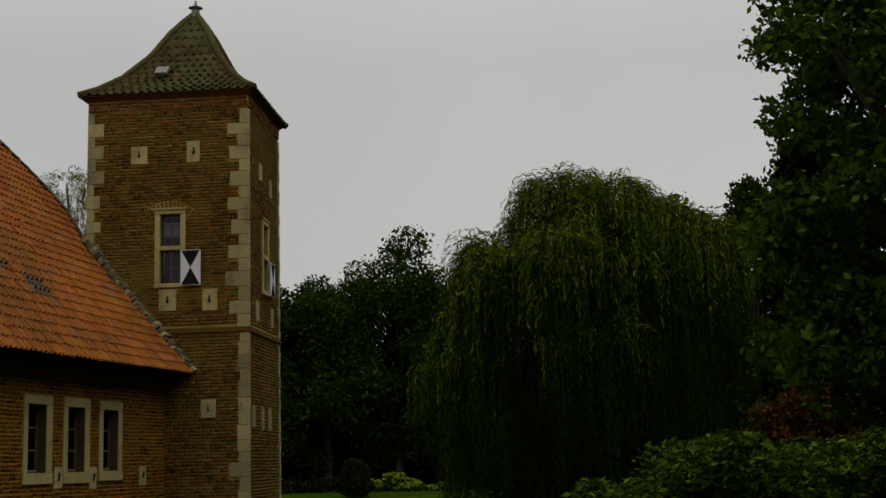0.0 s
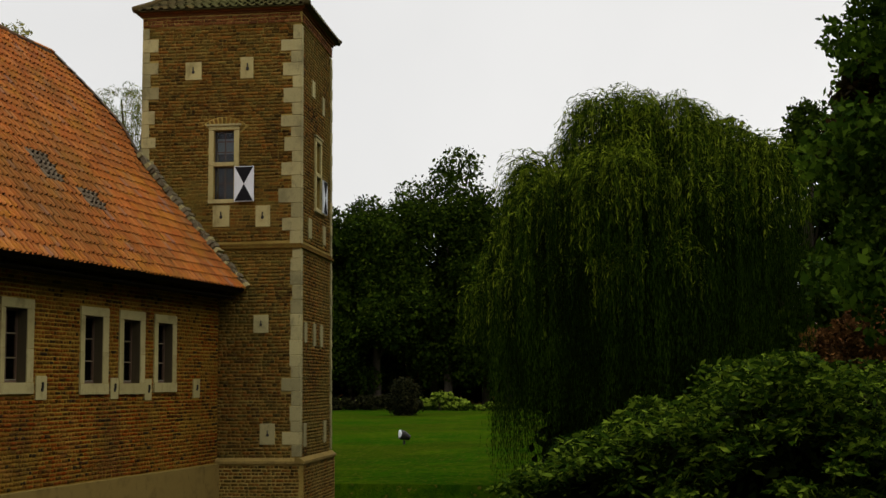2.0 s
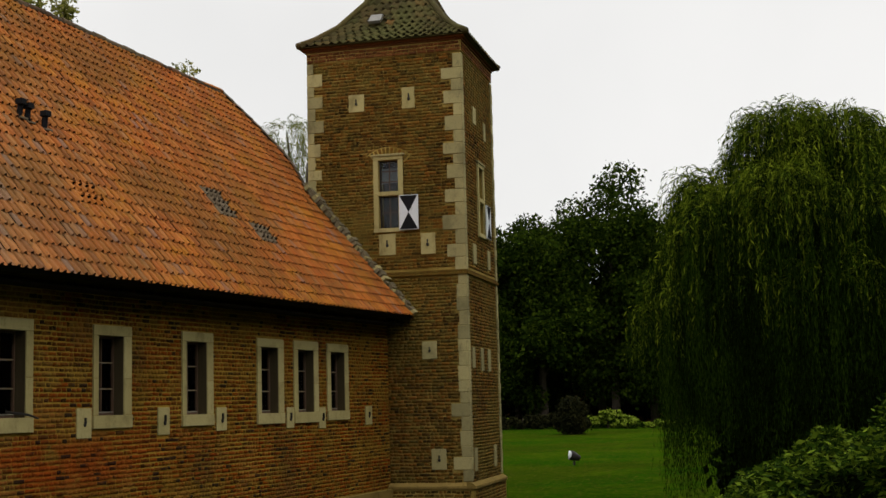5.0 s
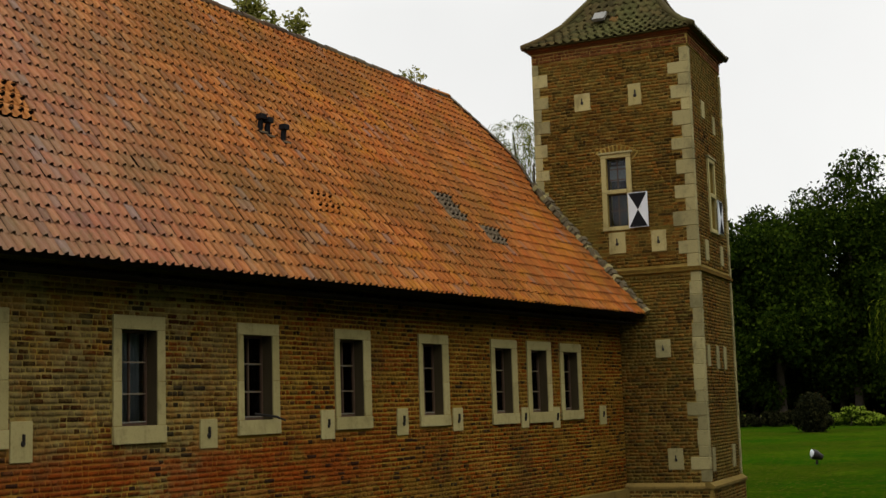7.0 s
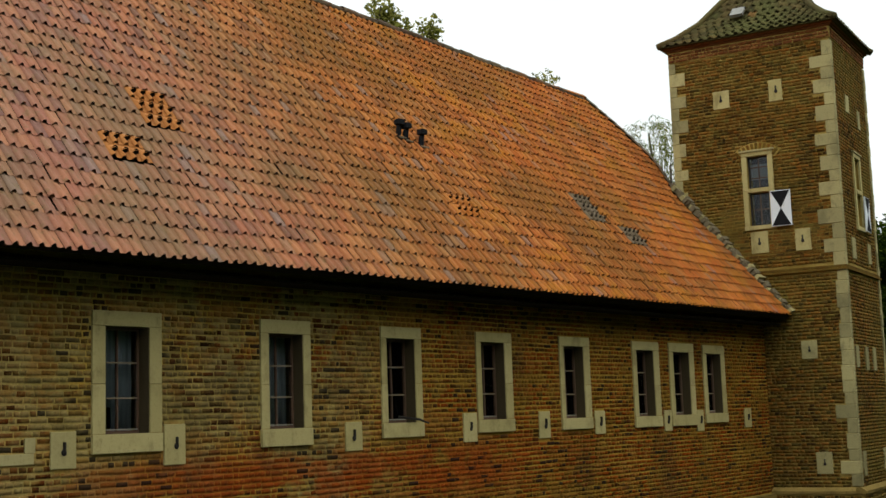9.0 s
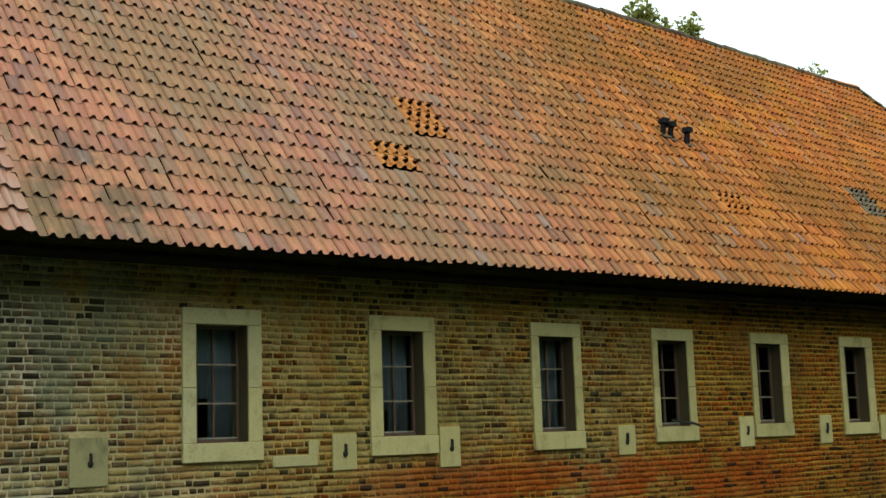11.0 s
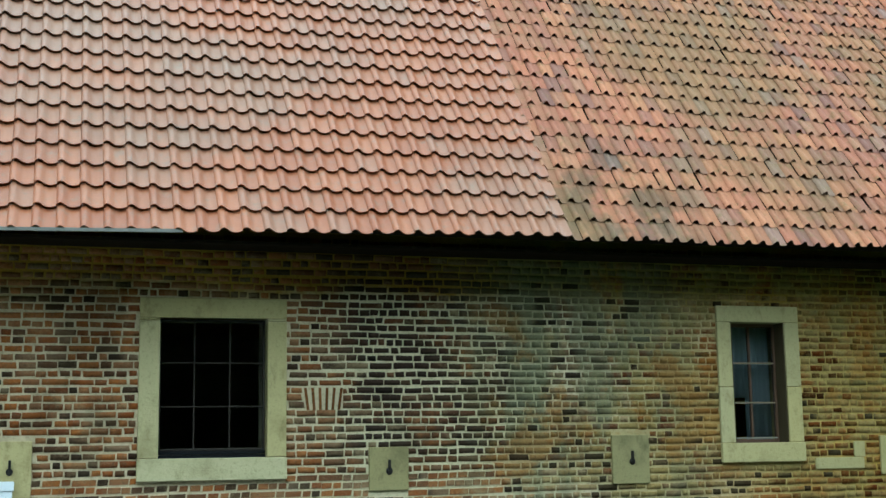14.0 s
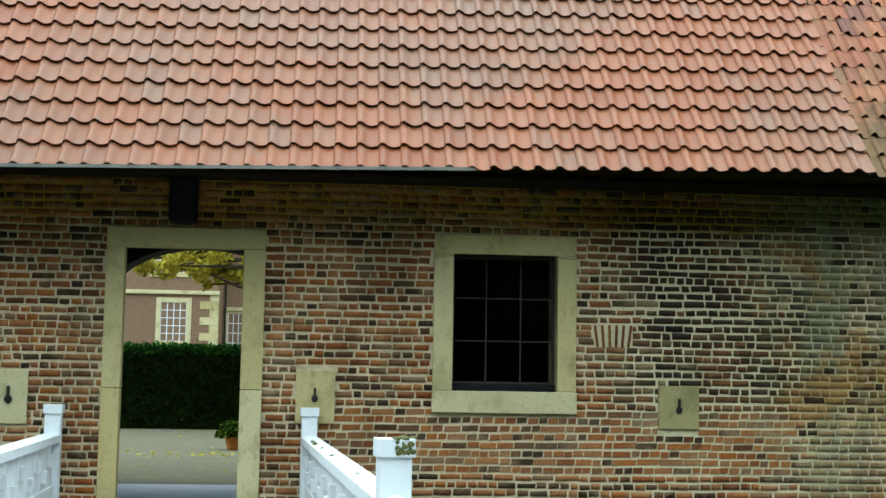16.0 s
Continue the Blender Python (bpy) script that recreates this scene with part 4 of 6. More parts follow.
def quoin_rows(seed, z0, z1, short, long):
    rng, rows, z = random.Random(seed), [], z0
    k = 0
    while z < z1 - 0.1:
        h = rng.uniform(0.24, 0.36)
        rows.append((z, min(z + h, z1), (long if k % 2 else short) * rng.uniform(0.8, 1.15)))
        z += h + 0.006
        k += 1
    return rows


QA = quoin_rows(4, PLINTH + 0.12, 10.03, 0.24, 0.50)
narrow = random.Random(27)
QA = [(a, b, w if a > STRING or a < 0.3 or narrow.random() < 0.22 else narrow.uniform(0.2, 0.27)) for a, b, w in QA]
QC = quoin_rows(9, 5.6, 10.03, 0.18, 0.36)
holes_a = FACE_A_STONES + [(0, w, a - 0.01, b + 0.01) for a, b, w in QA] + [(SIDE_A - w, SIDE_A, a - 0.01, b + 0.01) for a, b, w in QC]
holes_b = FACE_B_STONES + [(0, 0.17, a - 0.01, b + 0.01) for a, b, w in QA] + [(SIDE_B - 0.14, SIDE_B, PLINTH, 10.05)]
holes_a.append((0, SIDE_A, STRING - 0.02, STRING + 0.12))
holes_b.append((0, SIDE_B, STRING - 0.02, STRING + 0.12))
# face A looks along -x: u runs from the far end to the corner, so turn the wall by -90 degrees
TURN_A = pose(0, SIDE_A, 0, 0, 0, -90)
flip = [(SIDE_A - b, SIDE_A - a, c, d) for a, b, c, d in holes_a]
ba = lay_bricks(0, SIDE_A, PLINTH + 0.1, 10.04, flip, seed=21)
bb = lay_bricks(0, SIDE_B, PLINTH + 0.1, 10.04, holes_b, seed=22)
bp = lay_bricks(0, SIDE_A, -2.7, PLINTH - 0.02, [], seed=23)
bq = lay_bricks(0, SIDE_B, -2.7, PLINTH - 0.02, [], seed=24)


def stuff_bricks(rows, m, parent, material, label):
    ob = mesh_object("bricks", *brick_mesh(rows), material, parent, label)
    ob.matrix_local = m
    return tagged(ob, kind="stuff")


near_a = (ba[:, 2] > 5.0) & (ba[:, 2] < 6.25) & (ba[:, 0] > 1.0)
stuff_bricks(ba[~near_a], TURN_A, tower, BRICK_TOWER, "dark brown tower bricks")
TOWER_NEAR = ba[near_a]
stuff_bricks(bb, pose(0, 0, 0), tower, BRICK_TOWER, "dark brown tower bricks")
part("plinth", boxes((-0.09, SIDE_B + 0.05, -0.09, SIDE_A, -2.7, PLINTH - 0.03)), MORTAR_TOWER, tower, "tower plinth of worn brick and stone")
stuff_bricks(bp, pose(-0.09, SIDE_A, 0, 0, 0, -90), tower, BRICK_TOWER, "plinth bricks")
stuff_bricks(bq, pose(0, -0.09, 0), tower, BRICK_TOWER, "plinth bricks")
bm = bmesh.new()
prism(bm, [(-0.13, -0.04), (-0.13, 0.02), (-0.02, 0.10), (0.1, 0.10), (0.1, -0.04)], 0, SIDE_A)
ob = part("plinth_ledge", bm, STONE_FOOT, tower, "sloping stone ledge over the plinth")
ob.location = (0, 0, PLINTH)
bm = bmesh.new()
prism(bm, [(-0.13, -0.04), (-0.13, 0.02), (-0.02, 0.10), (0.1, 0.10), (0.1, -0.04)], -SIDE_B - 0.05, 0.13)
ob = part("plinth_ledge", bm, STONE_FOOT, tower)
ob.matrix_local = pose(0, 0, PLINTH, 0, 0, 90)
for pr, dz in ((0.055, 0.0), (0.03, 0.06)):
    part("string_course", boxes((-pr, SIDE_B + pr, -pr, SIDE_A, STRING + dz - 0.02, STRING + dz + 0.035), bevel=0.008), BRICK_TOWER, tower, "projecting dark brick string course")
for rows, sgn in ((QA, 0), (QC, 1)):
    for a, b, w in rows:
        if sgn == 0:
            part("quoin", boxes((-0.02, 0.165, -0.02, w, a, b), bevel=0.012), STONE_OLD, tower)
        else:
            part("quoin", boxes((-0.02, 0.16, SIDE_A - w, SIDE_A + 0.02, a, b), bevel=0.012), STONE_OLD, tower)
for k, (a, b, w) in enumerate(quoin_rows(12, PLINTH + 0.12, 10.0, 0.2, 0.32)):
    part("quoin", boxes((SIDE_B - 0.13, SIDE_B + 0.03, -0.022 - 0.008 * (k % 2), 0.3, a, b), bevel=0.01), STONE_OLD, tower)
# a band of orange-red brick under the eaves, and a dark moulded cornice
stuff_bricks(lay_bricks(0, SIDE_A, 10.06, 10.31, [], seed=31), pose(-0.025, SIDE_A, 0, 0, 0, -90), tower, BRICK_RED, "orange-red brick band")
stuff_bricks(lay_bricks(0, SIDE_B, 10.06, 10.31, [], seed=32), pose(0, -0.025, 0), tower, BRICK_RED, "orange-red brick band")
part("band_core", boxes((-0.016, SIDE_B + 0.016, -0.016, SIDE_A + 0.016, 10.045, 10.315)), MORTAR_TOWER, tower)
for out_, z0, z1 in ((0.05, 10.318, 10.37), (0.10, 10.372, 10.43)):
    part("cornice", boxes((-out_, SIDE_B + out_, -out_, SIDE_A + out_, z0, z1), bevel=0.012), BRICK_RED, tower, "stepped red brick cornice")

# face stones with anchors are set into the faces
for a, b, c, d in FACE_A_STONES[1:]:
    m = TW @ TURN_A
    slab(SIDE_A - b, SIDE_A - a, c, d, m, STONE_OLD if c < 4 else STONE, tie=c != 5.35 and c != 4.95)
for a, b, c, d in FACE_B_STONES[1:]:
    slab(a, b, c, d, TW, STONE_OLD, tie=False)


def tower_window(m, label):
    """A cross window with two lights, one above the other, and one painted shutter."""
    t = thing("tower_window", m, label, "window", "tower windows")
    w, h = 0.75, 1.88
    stones(t, w, h, -0.25, 0.25, 0.1, h - 0.1, split=0.5, proud=0.035, deep=0.011)
    part("transom", boxes((-0.248, 0.248, -0.045, 0.2, 0.90, 1.0), bevel=0.01), STONE, t, "sandstone transom")
    part("cap", boxes((-w / 2 - 0.05, w / 2 + 0.05, -0.06, 0.03, h, h + 0.05), bevel=0.01), STONE_OLD, t)
    for z0, z1, rows in ((0.1, 0.9, 2), (1.0, h - 0.1, 3)):
        f, y = 0.035, 0.12
        part("window_frame", boxes((-0.25, -0.25 + f, y - 0.02, y + 0.02, z0, z1), (0.25 - f, 0.25, y - 0.02, y + 0.02, z0, z1), (-0.215, 0.215, y - 0.02, y + 0.02, z0, z0 + f), (-0.215, 0.215, y - 0.02, y + 0.02, z1 - f, z1)), DARK_FRAME, t)
        part("glazing_bar", boxes((-0.012, 0.012, y - 0.016, y + 0.014, z0 + f, z1 - f)), FRAME_WOOD, t)
        for k in range(1, rows):
            z = z0 + (z1 - z0) * k / rows
            part("glazing_bar", boxes((-0.215, 0.215, y - 0.015, y + 0.013, z - 0.011, z + 0.011)), FRAME_WOOD, t)
        for k in range(rows):
            for x0, x1 in ((-0.214, -0.013), (0.013, 0.214)):
                za, zb = z0 + f + (z1 - z0 - 2 * f) * k / rows, z0 + f + (z1 - z0 - 2 * f) * (k + 1) / rows
                part("pane", boxes((x0, x1, y - 0.003, y, za + 0.004, zb - 0.004)), GLASS, t).visible_shadow = False
    part("curtain", boxes((-0.24, 0.24, 0.26, 0.27, 1.25, 1.62)), CURTAIN, t, "grey curtain")
    sh = part("shutter", boxes((0.28, 0.76, -0.09, -0.055, 0.03, 0.88), bevel=0.006), WHITE_PAINT, t, "white board shutter with black hourglass")
    for tri in ([(0.295, 0.865), (0.52, 0.455), (0.745, 0.865)], [(0.295, 0.045), (0.745, 0.045), (0.52, 0.455)]):
        bm = bmesh.new()
        prism(bm, tri, -0.095, -0.0895)
        part("hourglass", bm, BLACK_PAINT, sh, "black painted triangle")
    return t


tower_window(TW @ TURN_A @ pose(SIDE_A - 1.89, -0.004, 5.68), "stone cross window with black and white shutter")
tower_window(TW @ pose(1.80, -0.004, 5.64), "stone cross window with black and white shutter on the garden face")
# fan of bricks over the window, on a bed of mortar
bm = bmesh.new()
arc = [radians(44 + 8 * k) for k in range(12)]
prism(bm, [(0.58 * math.cos(w), 0.58 * math.sin(w)) for w in arc] + [(0.81 * math.cos(w), 0.81 * math.sin(w)) for w in arc[::-1]], -0.014, 0.02)
part("arch_mortar", bm, MORTAR_TOWER, tower, "pale mortar of the brick arch").matrix_local = TURN_A @ pose(SIDE_A - 1.89, 0, 6.98)
for k in range(11):
    w = radians(50 + 8 * k)
    bm = boxes((-0.034, 0.034, -0.012, 0.02, 0.60, 0.79), bevel=0.006)
    ob = part("arch_brick", bm, BRICK_TOWER, tower)
    ob.matrix_local = TURN_A @ pose(SIDE_A - 1.89, -0.008, 6.98) @ Matrix.Rotation(math.pi / 2 - w, 4, "Y")

# the pyramid roof with its bell-cast eaves
APEX = 13.10
TIPX, TIPY = SIDE_B / 2 + 0.05, SIDE_A / 2 - 0.17
MIDX, MIDY = SIDE_B / 2, SIDE_A / 2
OVER = 0.20
CURVE = [(0.0, 0.0), (0.15, 0.075), (0.366, 0.226), (0.61, 0.484), (0.78, 0.742), (0.9, 0.885), (1.0, 1.0)]   # inwards, upwards
ROOF0 = 10.42
core = bmesh.new()
rings = []
for q, h in CURVE[:-1]:
    hx, hy = (MIDX + OVER) * (1 - q), (MIDY + OVER) * (1 - q)
    z = ROOF0 + (APEX - ROOF0) * h
    rings.append([core.verts.new((MIDX + (TIPX - MIDX) * q + sx * hx, MIDY + (TIPY - MIDY) * q + sy * hy, z)) for sx, sy in ((-1, -1), (1, -1), (1, 1), (-1, 1))])
tip = core.verts.new((TIPX, TIPY, APEX))
for r, s in zip(rings, rings[1:]):
    for k in range(4):
        core.faces.new((r[k], r[(k + 1) % 4], s[(k + 1) % 4], s[k]))
for k in range(4):
    core.faces.new((rings[-1][k], rings[-1][(k + 1) % 4], tip))
core.faces.new(rings[0][::-1])
tower_roof = part("roof", core, TILE_DARK, tower, "steep bell-cast pyramid roof of mossy dark tiles")
qs = np.array([c[0] for c in CURVE])
hs = np.array([c[1] for c in CURVE])


def pyramid_tiles():
    """Pantiles in rows round the four sides of the pyramid."""
    V, F, base = [], [], 0
    rng = np.random.default_rng(8)
    for side in range(4):
        span, reach = ((MIDX, MIDY), (MIDY, MIDX))[side % 2]
        turn = Matrix.Translation((MIDX, MIDY, 0)) @ Matrix.Rotation(side * math.pi / 2, 4, "Z")
        run = math.hypot(reach + OVER, APEX - ROOF0)
        nrow = 15
        for r in range(nrow):
            q0, q1 = r / nrow, (r + 1.25) / nrow
            h0, h1 = np.interp(q0, qs, hs), np.interp(min(q1, 1), qs, hs)
            half = (span + OVER) * (1 - q0)
            cols = max(1, int(round(2 * half / 0.215)))
            d0, d1 = -(reach + OVER) * (1 - q0), -(reach + OVER) * (1 - min(q1, 1))
            z0, z1 = ROOF0 + (APEX - ROOF0) * h0, ROOF0 + (APEX - ROOF0) * h1
            for c in range(cols):
                w = 2 * half / cols
                u = PROFILE[:, 0] * w - half + c * w + rng.normal(0, 0.006)
                h = PROFILE[:, 1] * 1.15
                shrink = (1 - min(q1, 1)) / max(1 - q0, 1e-3)
                lift = 0.045 + abs(rng.normal(0, 0.006))
                low = np.stack([u, 0 * u + d0 - 0.02, z0 + h + lift], -1)
                high = np.stack([u * shrink, 0 * u + d1, z1 + h * 0.6 + 0.012], -1)
                lip = low - np.array([0, -0.004, 0.03])
                p = np.concatenate([low, high, lip])
                n = len(u)
                w3 = np.array([turn @ Vector(x) for x in p])
                qq = np.concatenate([np.full(n, q0), np.full(n, min(q1, 1)), np.full(n, q0)])
                w3[:, 0] += (TIPX - MIDX) * qq
                w3[:, 1] += (TIPY - MIDY) * qq
                V.append(w3)
                F.append(base + np.array([[k, k + 1, n + k + 1, n + k] for k in range(n - 1)] + [[2 * n + k, 2 * n + k + 1, k + 1, k] for k in range(n - 1)]))
                base += 3 * n
    return np.concatenate(V), np.concatenate(F)


tagged(mesh_object("roof_tiles", *pyramid_tiles(), TILE_DARK, tower_roof, "mossy dark pantiles", True), kind="stuff")
for sx, sy in ((-1, -1), (1, -1), (1, 1), (-1, 1)):
    bm = bmesh.new()
    pts = [(MIDX + (TIPX - MIDX) * q + sx * (MIDX + OVER) * (1 - q), MIDY + (TIPY - MIDY) * q + sy * (MIDY + OVER) * (1 - q), ROOF0 + (APEX - ROOF0) * h + 0.05) for q, h in CURVE]
    tube(bm, pts, [0.085] * 6 + [0.06], 8)
    part("hip_cap", bm, TILE_DARK, tower_roof, "rounded hip tiles", True)
part("skylight", boxes((-0.18, 0.18, -0.16, 0.16, 0, 0.08), bevel=0.01), LEAD, tower_roof, "small pale roof light").matrix_local = pose(0.42, MIDY + 0.28, 11.14, 0, -42, 0)
bm = bmesh.new()
tube(bm, [(TIPX, TIPY, APEX + z) for z in (-0.1, 0.12, 0.16, 0.22, 0.36)], [0.13, 0.1, 0.19, 0.05, 0.02], 10)
part("finial", bm, LEAD, tower, "dark metal roof finial")


# ---- ground, bridge and courtyard ----
LAWN = -1.25
# one sheet to the horizon, with the moat sunk into it along the wing
gx = [-1500, -400, -100, -40, -34, -33, -15, 0, 15, 32.0, 33.0, 40, 60, 90, 120, 160, 400, 1500]
gy = [-1500, -400, -100, -40, -10, 0, 5.2, 6.4, 9, 12, 14.5, 15, 22, 40, 70, 100, 400, 1500]
g = bmesh.new()
gv = [[g.verts.new((x, y, -2.6 if -33 <= x <= 32.0 and 6.4 <= y <= 14.5 else LAWN)) for x in gx] for y in gy]
for r0, r1 in zip(gv, gv[1:]):
    for k in range(len(gx) - 1):
        g.faces.new((r0[k], r0[k + 1], r1[k + 1], r1[k]))
ground = tagged(part("ground", g, GRASS), "wide mown green lawn", "lawn", kind="structure")
tagged(part("water", boxes((-33.6, 32.6, 5.7, 14.8, -2.5, -1.8)), WATER), "dark still water of the moat", "moat", kind="structure")
tagged(part("courtyard", boxes((-60, 27.5, BACK + 0.02, 85, LAWN - 0.3, 0.0)), GRAVEL), "pale gravel courtyard behind the wing", "courtyard", kind="structure")
tagged(part("passage_floor", boxes((-4.0, -0.6, WALL + 0.56, 18.42, -0.019, 0.006)), PAVING), "smooth paving of the gate passage", "paving", kind="structure")
tagged(part("passage_gravel", boxes((-4.0, -0.6, 18.425, BACK + 0.018, -0.019, 0.002)), GRAVEL), "leaf-strewn gravel in the gate passage", "gravel", kind="structure")
# the footbridge: planks on two beams, from the gate past the camera
AXIS = math.degrees(math.atan2(0.55, 6.8))
BR = pose(-1.72, WALL - 0.1, 0, 0, 0, AXIS)
bridge = thing("footbridge", BR, "plank footbridge leading to the gateway", "bridge")
for k in range(2):
    part("beam", boxes((-1.1 + 2.0 * k, -0.9 + 2.0 * k, -20, 0, LAWN - 0.1, -0.065)), DARK_WOOD, bridge)
for y in (-2.0, -6.0):
    for x in (-1.0, 1.0):
        part("pile", boxes((x - 0.1, x + 0.1, y - 0.1, y + 0.1, -2.7, -0.34), bevel=0.01), DARK_WOOD, bridge)
for y in (-10.0, -19.0):
    for x in (-1.0, 1.0):
        part("pile", boxes((x - 0.1, x + 0.1, y - 0.1, y + 0.1, LAWN - 0.1, -0.34), bevel=0.01), DARK_WOOD, bridge)
plank = None
for k in range(100):
    y = -0.2 * k
    if plank is None:
        plank = part("plank", boxes((-1.3, 1.55, -0.19, 0, -0.06, 0.0), bevel=0.006), PLANK, bridge)
    else:
        o = new("plank", plank.data)
        o.parent = bridge
        o.location = (random.uniform(-0.01, 0.01), y, 0)


def rail_run(x, name_label, lengths):
    """A white timber railing along the bridge: posts with caps, a sloping top rail, a lower rail and boards."""
    t = thing("railing", BR @ pose(x, 0, 0), name_label, "railing", "bridge railings")
    y = -0.06
    for k, ln in enumerate(lengths):
        part("post", boxes((-0.075, 0.075, y - 0.075, y + 0.075, 0.0, 1.10), bevel=0.008), WHITE_PAINT, t, "white square post")
        part("post_cap", boxes((-0.088, 0.088, y - 0.088, y + 0.088, 1.10, 1.185), bevel=0.006), WHITE_PAINT, t, "white chamfered post cap")
        if ln:
            a, b = y - ln + 0.08, y - 0.08
            bm = bmesh.new()
            prism(bm, [(-0.08, 0.835), (-0.08, 0.905), (0.0, 0.935), (0.08, 0.905), (0.08, 0.835)], a, b)
            part("top_rail", bm, WHITE_PAINT, t, "white weathered top rail")
            part("lower_rail", boxes((-0.032, 0.032, a, b, 0.36, 0.44), bevel=0.006), WHITE_PAINT, t)
            part("lower_rail", boxes((-0.03, 0.03, a, b, 0.12, 0.20), bevel=0.006), WHITE_PAINT, t)
            n = int(ln / 0.42)
            for i in range(n):
                c, w = a + (b - a) * (i + 0.5) / n, (b - a) / n / 2 - 0.018
                part("board", boxes((-0.018, 0.018, c - w, c + w, 0.06, 0.833), bevel=0.004), WHITE_PAINT, t)
                z = 0.62 if i % 2 else 0.50
                part("block", boxes((-0.062, 0.062, c - 0.055, c + 0.055, z, z + 0.11), bevel=0.006), WHITE_PAINT, t)
        y -= ln
    return t


right_rail = rail_run(1.24, "white timber bridge railing with mossy post cap", [6.75, 3.3, 3.3, 0])
left_rail = rail_run(-1.16, "white timber bridge railing", [6.75, 3.3, 3.3, 0])
moss_rng = random.Random(41)
spots = [(moss_rng.uniform(0.0, 0.085), -6.90 + moss_rng.uniform(-0.003, 0.003), 1.165 + moss_rng.uniform(-0.05, 0.015), moss_rng.uniform(0.005, 0.013), (1, 0.22, 1)) for _ in range(24)]
spots += [(moss_rng.uniform(-0.03, 0.085), -6.83 + moss_rng.uniform(-0.07, 0.06), 1.186, moss_rng.uniform(0.012, 0.026), (1, 1, 0.35)) for _ in range(14)]
spots += [(moss_rng.uniform(-0.05, 0.05), moss_rng.uniform(-6.4, -0.5), 0.922, moss_rng.uniform(0.012, 0.03), (1, 2, 0.3)) for _ in range(16)]
for dx, dy, z, r, flat in spots:
    bm = bmesh.new()
    bmesh.ops.create_icosphere(bm, subdivisions=2, radius=r, matrix=Matrix.Translation((dx, dy, z)) @ Matrix.Diagonal((*flat, 1)))
    for v in bm.verts:
        v.co += Vector((1, 1, 0.6)) * r * 0.5 * noise.noise(v.co * 70)
    part("moss", bm, MOSS, right_rail, "grey-green moss patch", True)


# ---- foliage ----
def leaf_quads(centres, size, rng, long=1.0, tilt=None, size_jitter=0.35, spread=0.35):
    """Leaves as small bent quads round the centres, turned at random or to the given directions."""
    n = len(centres)
    if tilt is None:
        a = rng.normal(size=(n, 3))
    else:
        a = tilt + rng.normal(size=(n, 3)) * spread
    a /= np.linalg.norm(a, axis=1, keepdims=True)
    b = np.cross(a, rng.normal(size=(n, 3)))
    b /= np.linalg.norm(b, axis=1, keepdims=True) + 1e-9
    s = size * np.clip(1 + rng.normal(size=(n, 1)) * size_jitter, 0.4, 2)
    a, b = a * s * long * 0.5, b * s * 0.5
    v = np.stack([centres - a, centres + b * 0.8, centres + a, centres - b * 0.8], 1)
    return v.reshape(-1, 3), np.arange(4 * n).reshape(n, 4)


def clump_crown(clumps, count, size, rng, flat=1.0, long=1.3):
    """Leaves in clumps (x, y, z, radius): mostly near each clump's surface."""
    clumps = np.asarray(clumps, float)
    w = clumps[:, 3] ** 2
    pick = rng.choice(len(clumps), size=count, p=w / w.sum())
    d = rng.normal(size=(count, 3))
    d /= np.linalg.norm(d, axis=1, keepdims=True)
    r = clumps[pick, 3] * np.clip(rng.normal(0.82, 0.22, count), 0.1, 1.35)
    c = clumps[pick, :3] + d * r[:, None] * np.array([1, 1, flat])
    return leaf_quads(c, size, rng, long)


def ball_of_clumps(cx, cy, cz, rx, ry, rz, n, r0, r1, rng, keep=None):
    """Clumps spread through an ellipsoid, thicker to its outside."""
    out = []
    while len(out) < n:
        d = rng.normal(size=3)
        d /= np.linalg.norm(d)
        k = rng.uniform(0.35, 1.0) ** 0.5
        p = (cx + d[0] * rx * k, cy + d[1] * ry * k, cz + d[2] * rz * k, rng.uniform(r0, r1))
        if keep is None or keep(p):
            out.append(p)
    return out


def tree(label, category, x, y, base, trunk_r, fork, clumps, count, size, leaf, seed, name="tree", group="", long=1.3, limbs=14):
    rng = np.random.default_rng(seed)
    t = thing(name, pose(x, y, base), label, category, group)
    bm = bmesh.new()
    top = max(c[2] for c in clumps)
    tube(bm, [(0, 0, -0.3), (0.02, 0, 0.3), (0.05, 0.05, fork * 0.5), (0.0, 0.1, fork), (0.1, 0.0, fork + (top - base - fork) * 0.6)],
         [trunk_r * 1.5, trunk_r * 1.1, trunk_r, trunk_r * 0.85, trunk_r * 0.25], 9)
    part("trunk", bm, BARK, t, "", True)
    for i in rng.choice(len(clumps), size=min(limbs, len(clumps)), replace=False):
        c = Vector(clumps[i][:3]) - Vector((x, y, base))
        s = Vector((0, 0, fork * rng.uniform(0.75, 1.15)))
        mid = s.lerp(c, 0.5) + Vector((0, 0, 0.12 * (c - s).length))
        bm = bmesh.new()
        tube(bm, [s, s.lerp(mid, 0.5), mid, c], [trunk_r * 0.45, trunk_r * 0.35, trunk_r * 0.22, trunk_r * 0.06], 6)
        part("limb", bm, BARK, t, "", True)
    v, f = clump_crown(clumps, count, size, rng, 0.85, long)
    mesh_object("crown", v - np.array([x, y, base]), f, leaf, t)
    return t


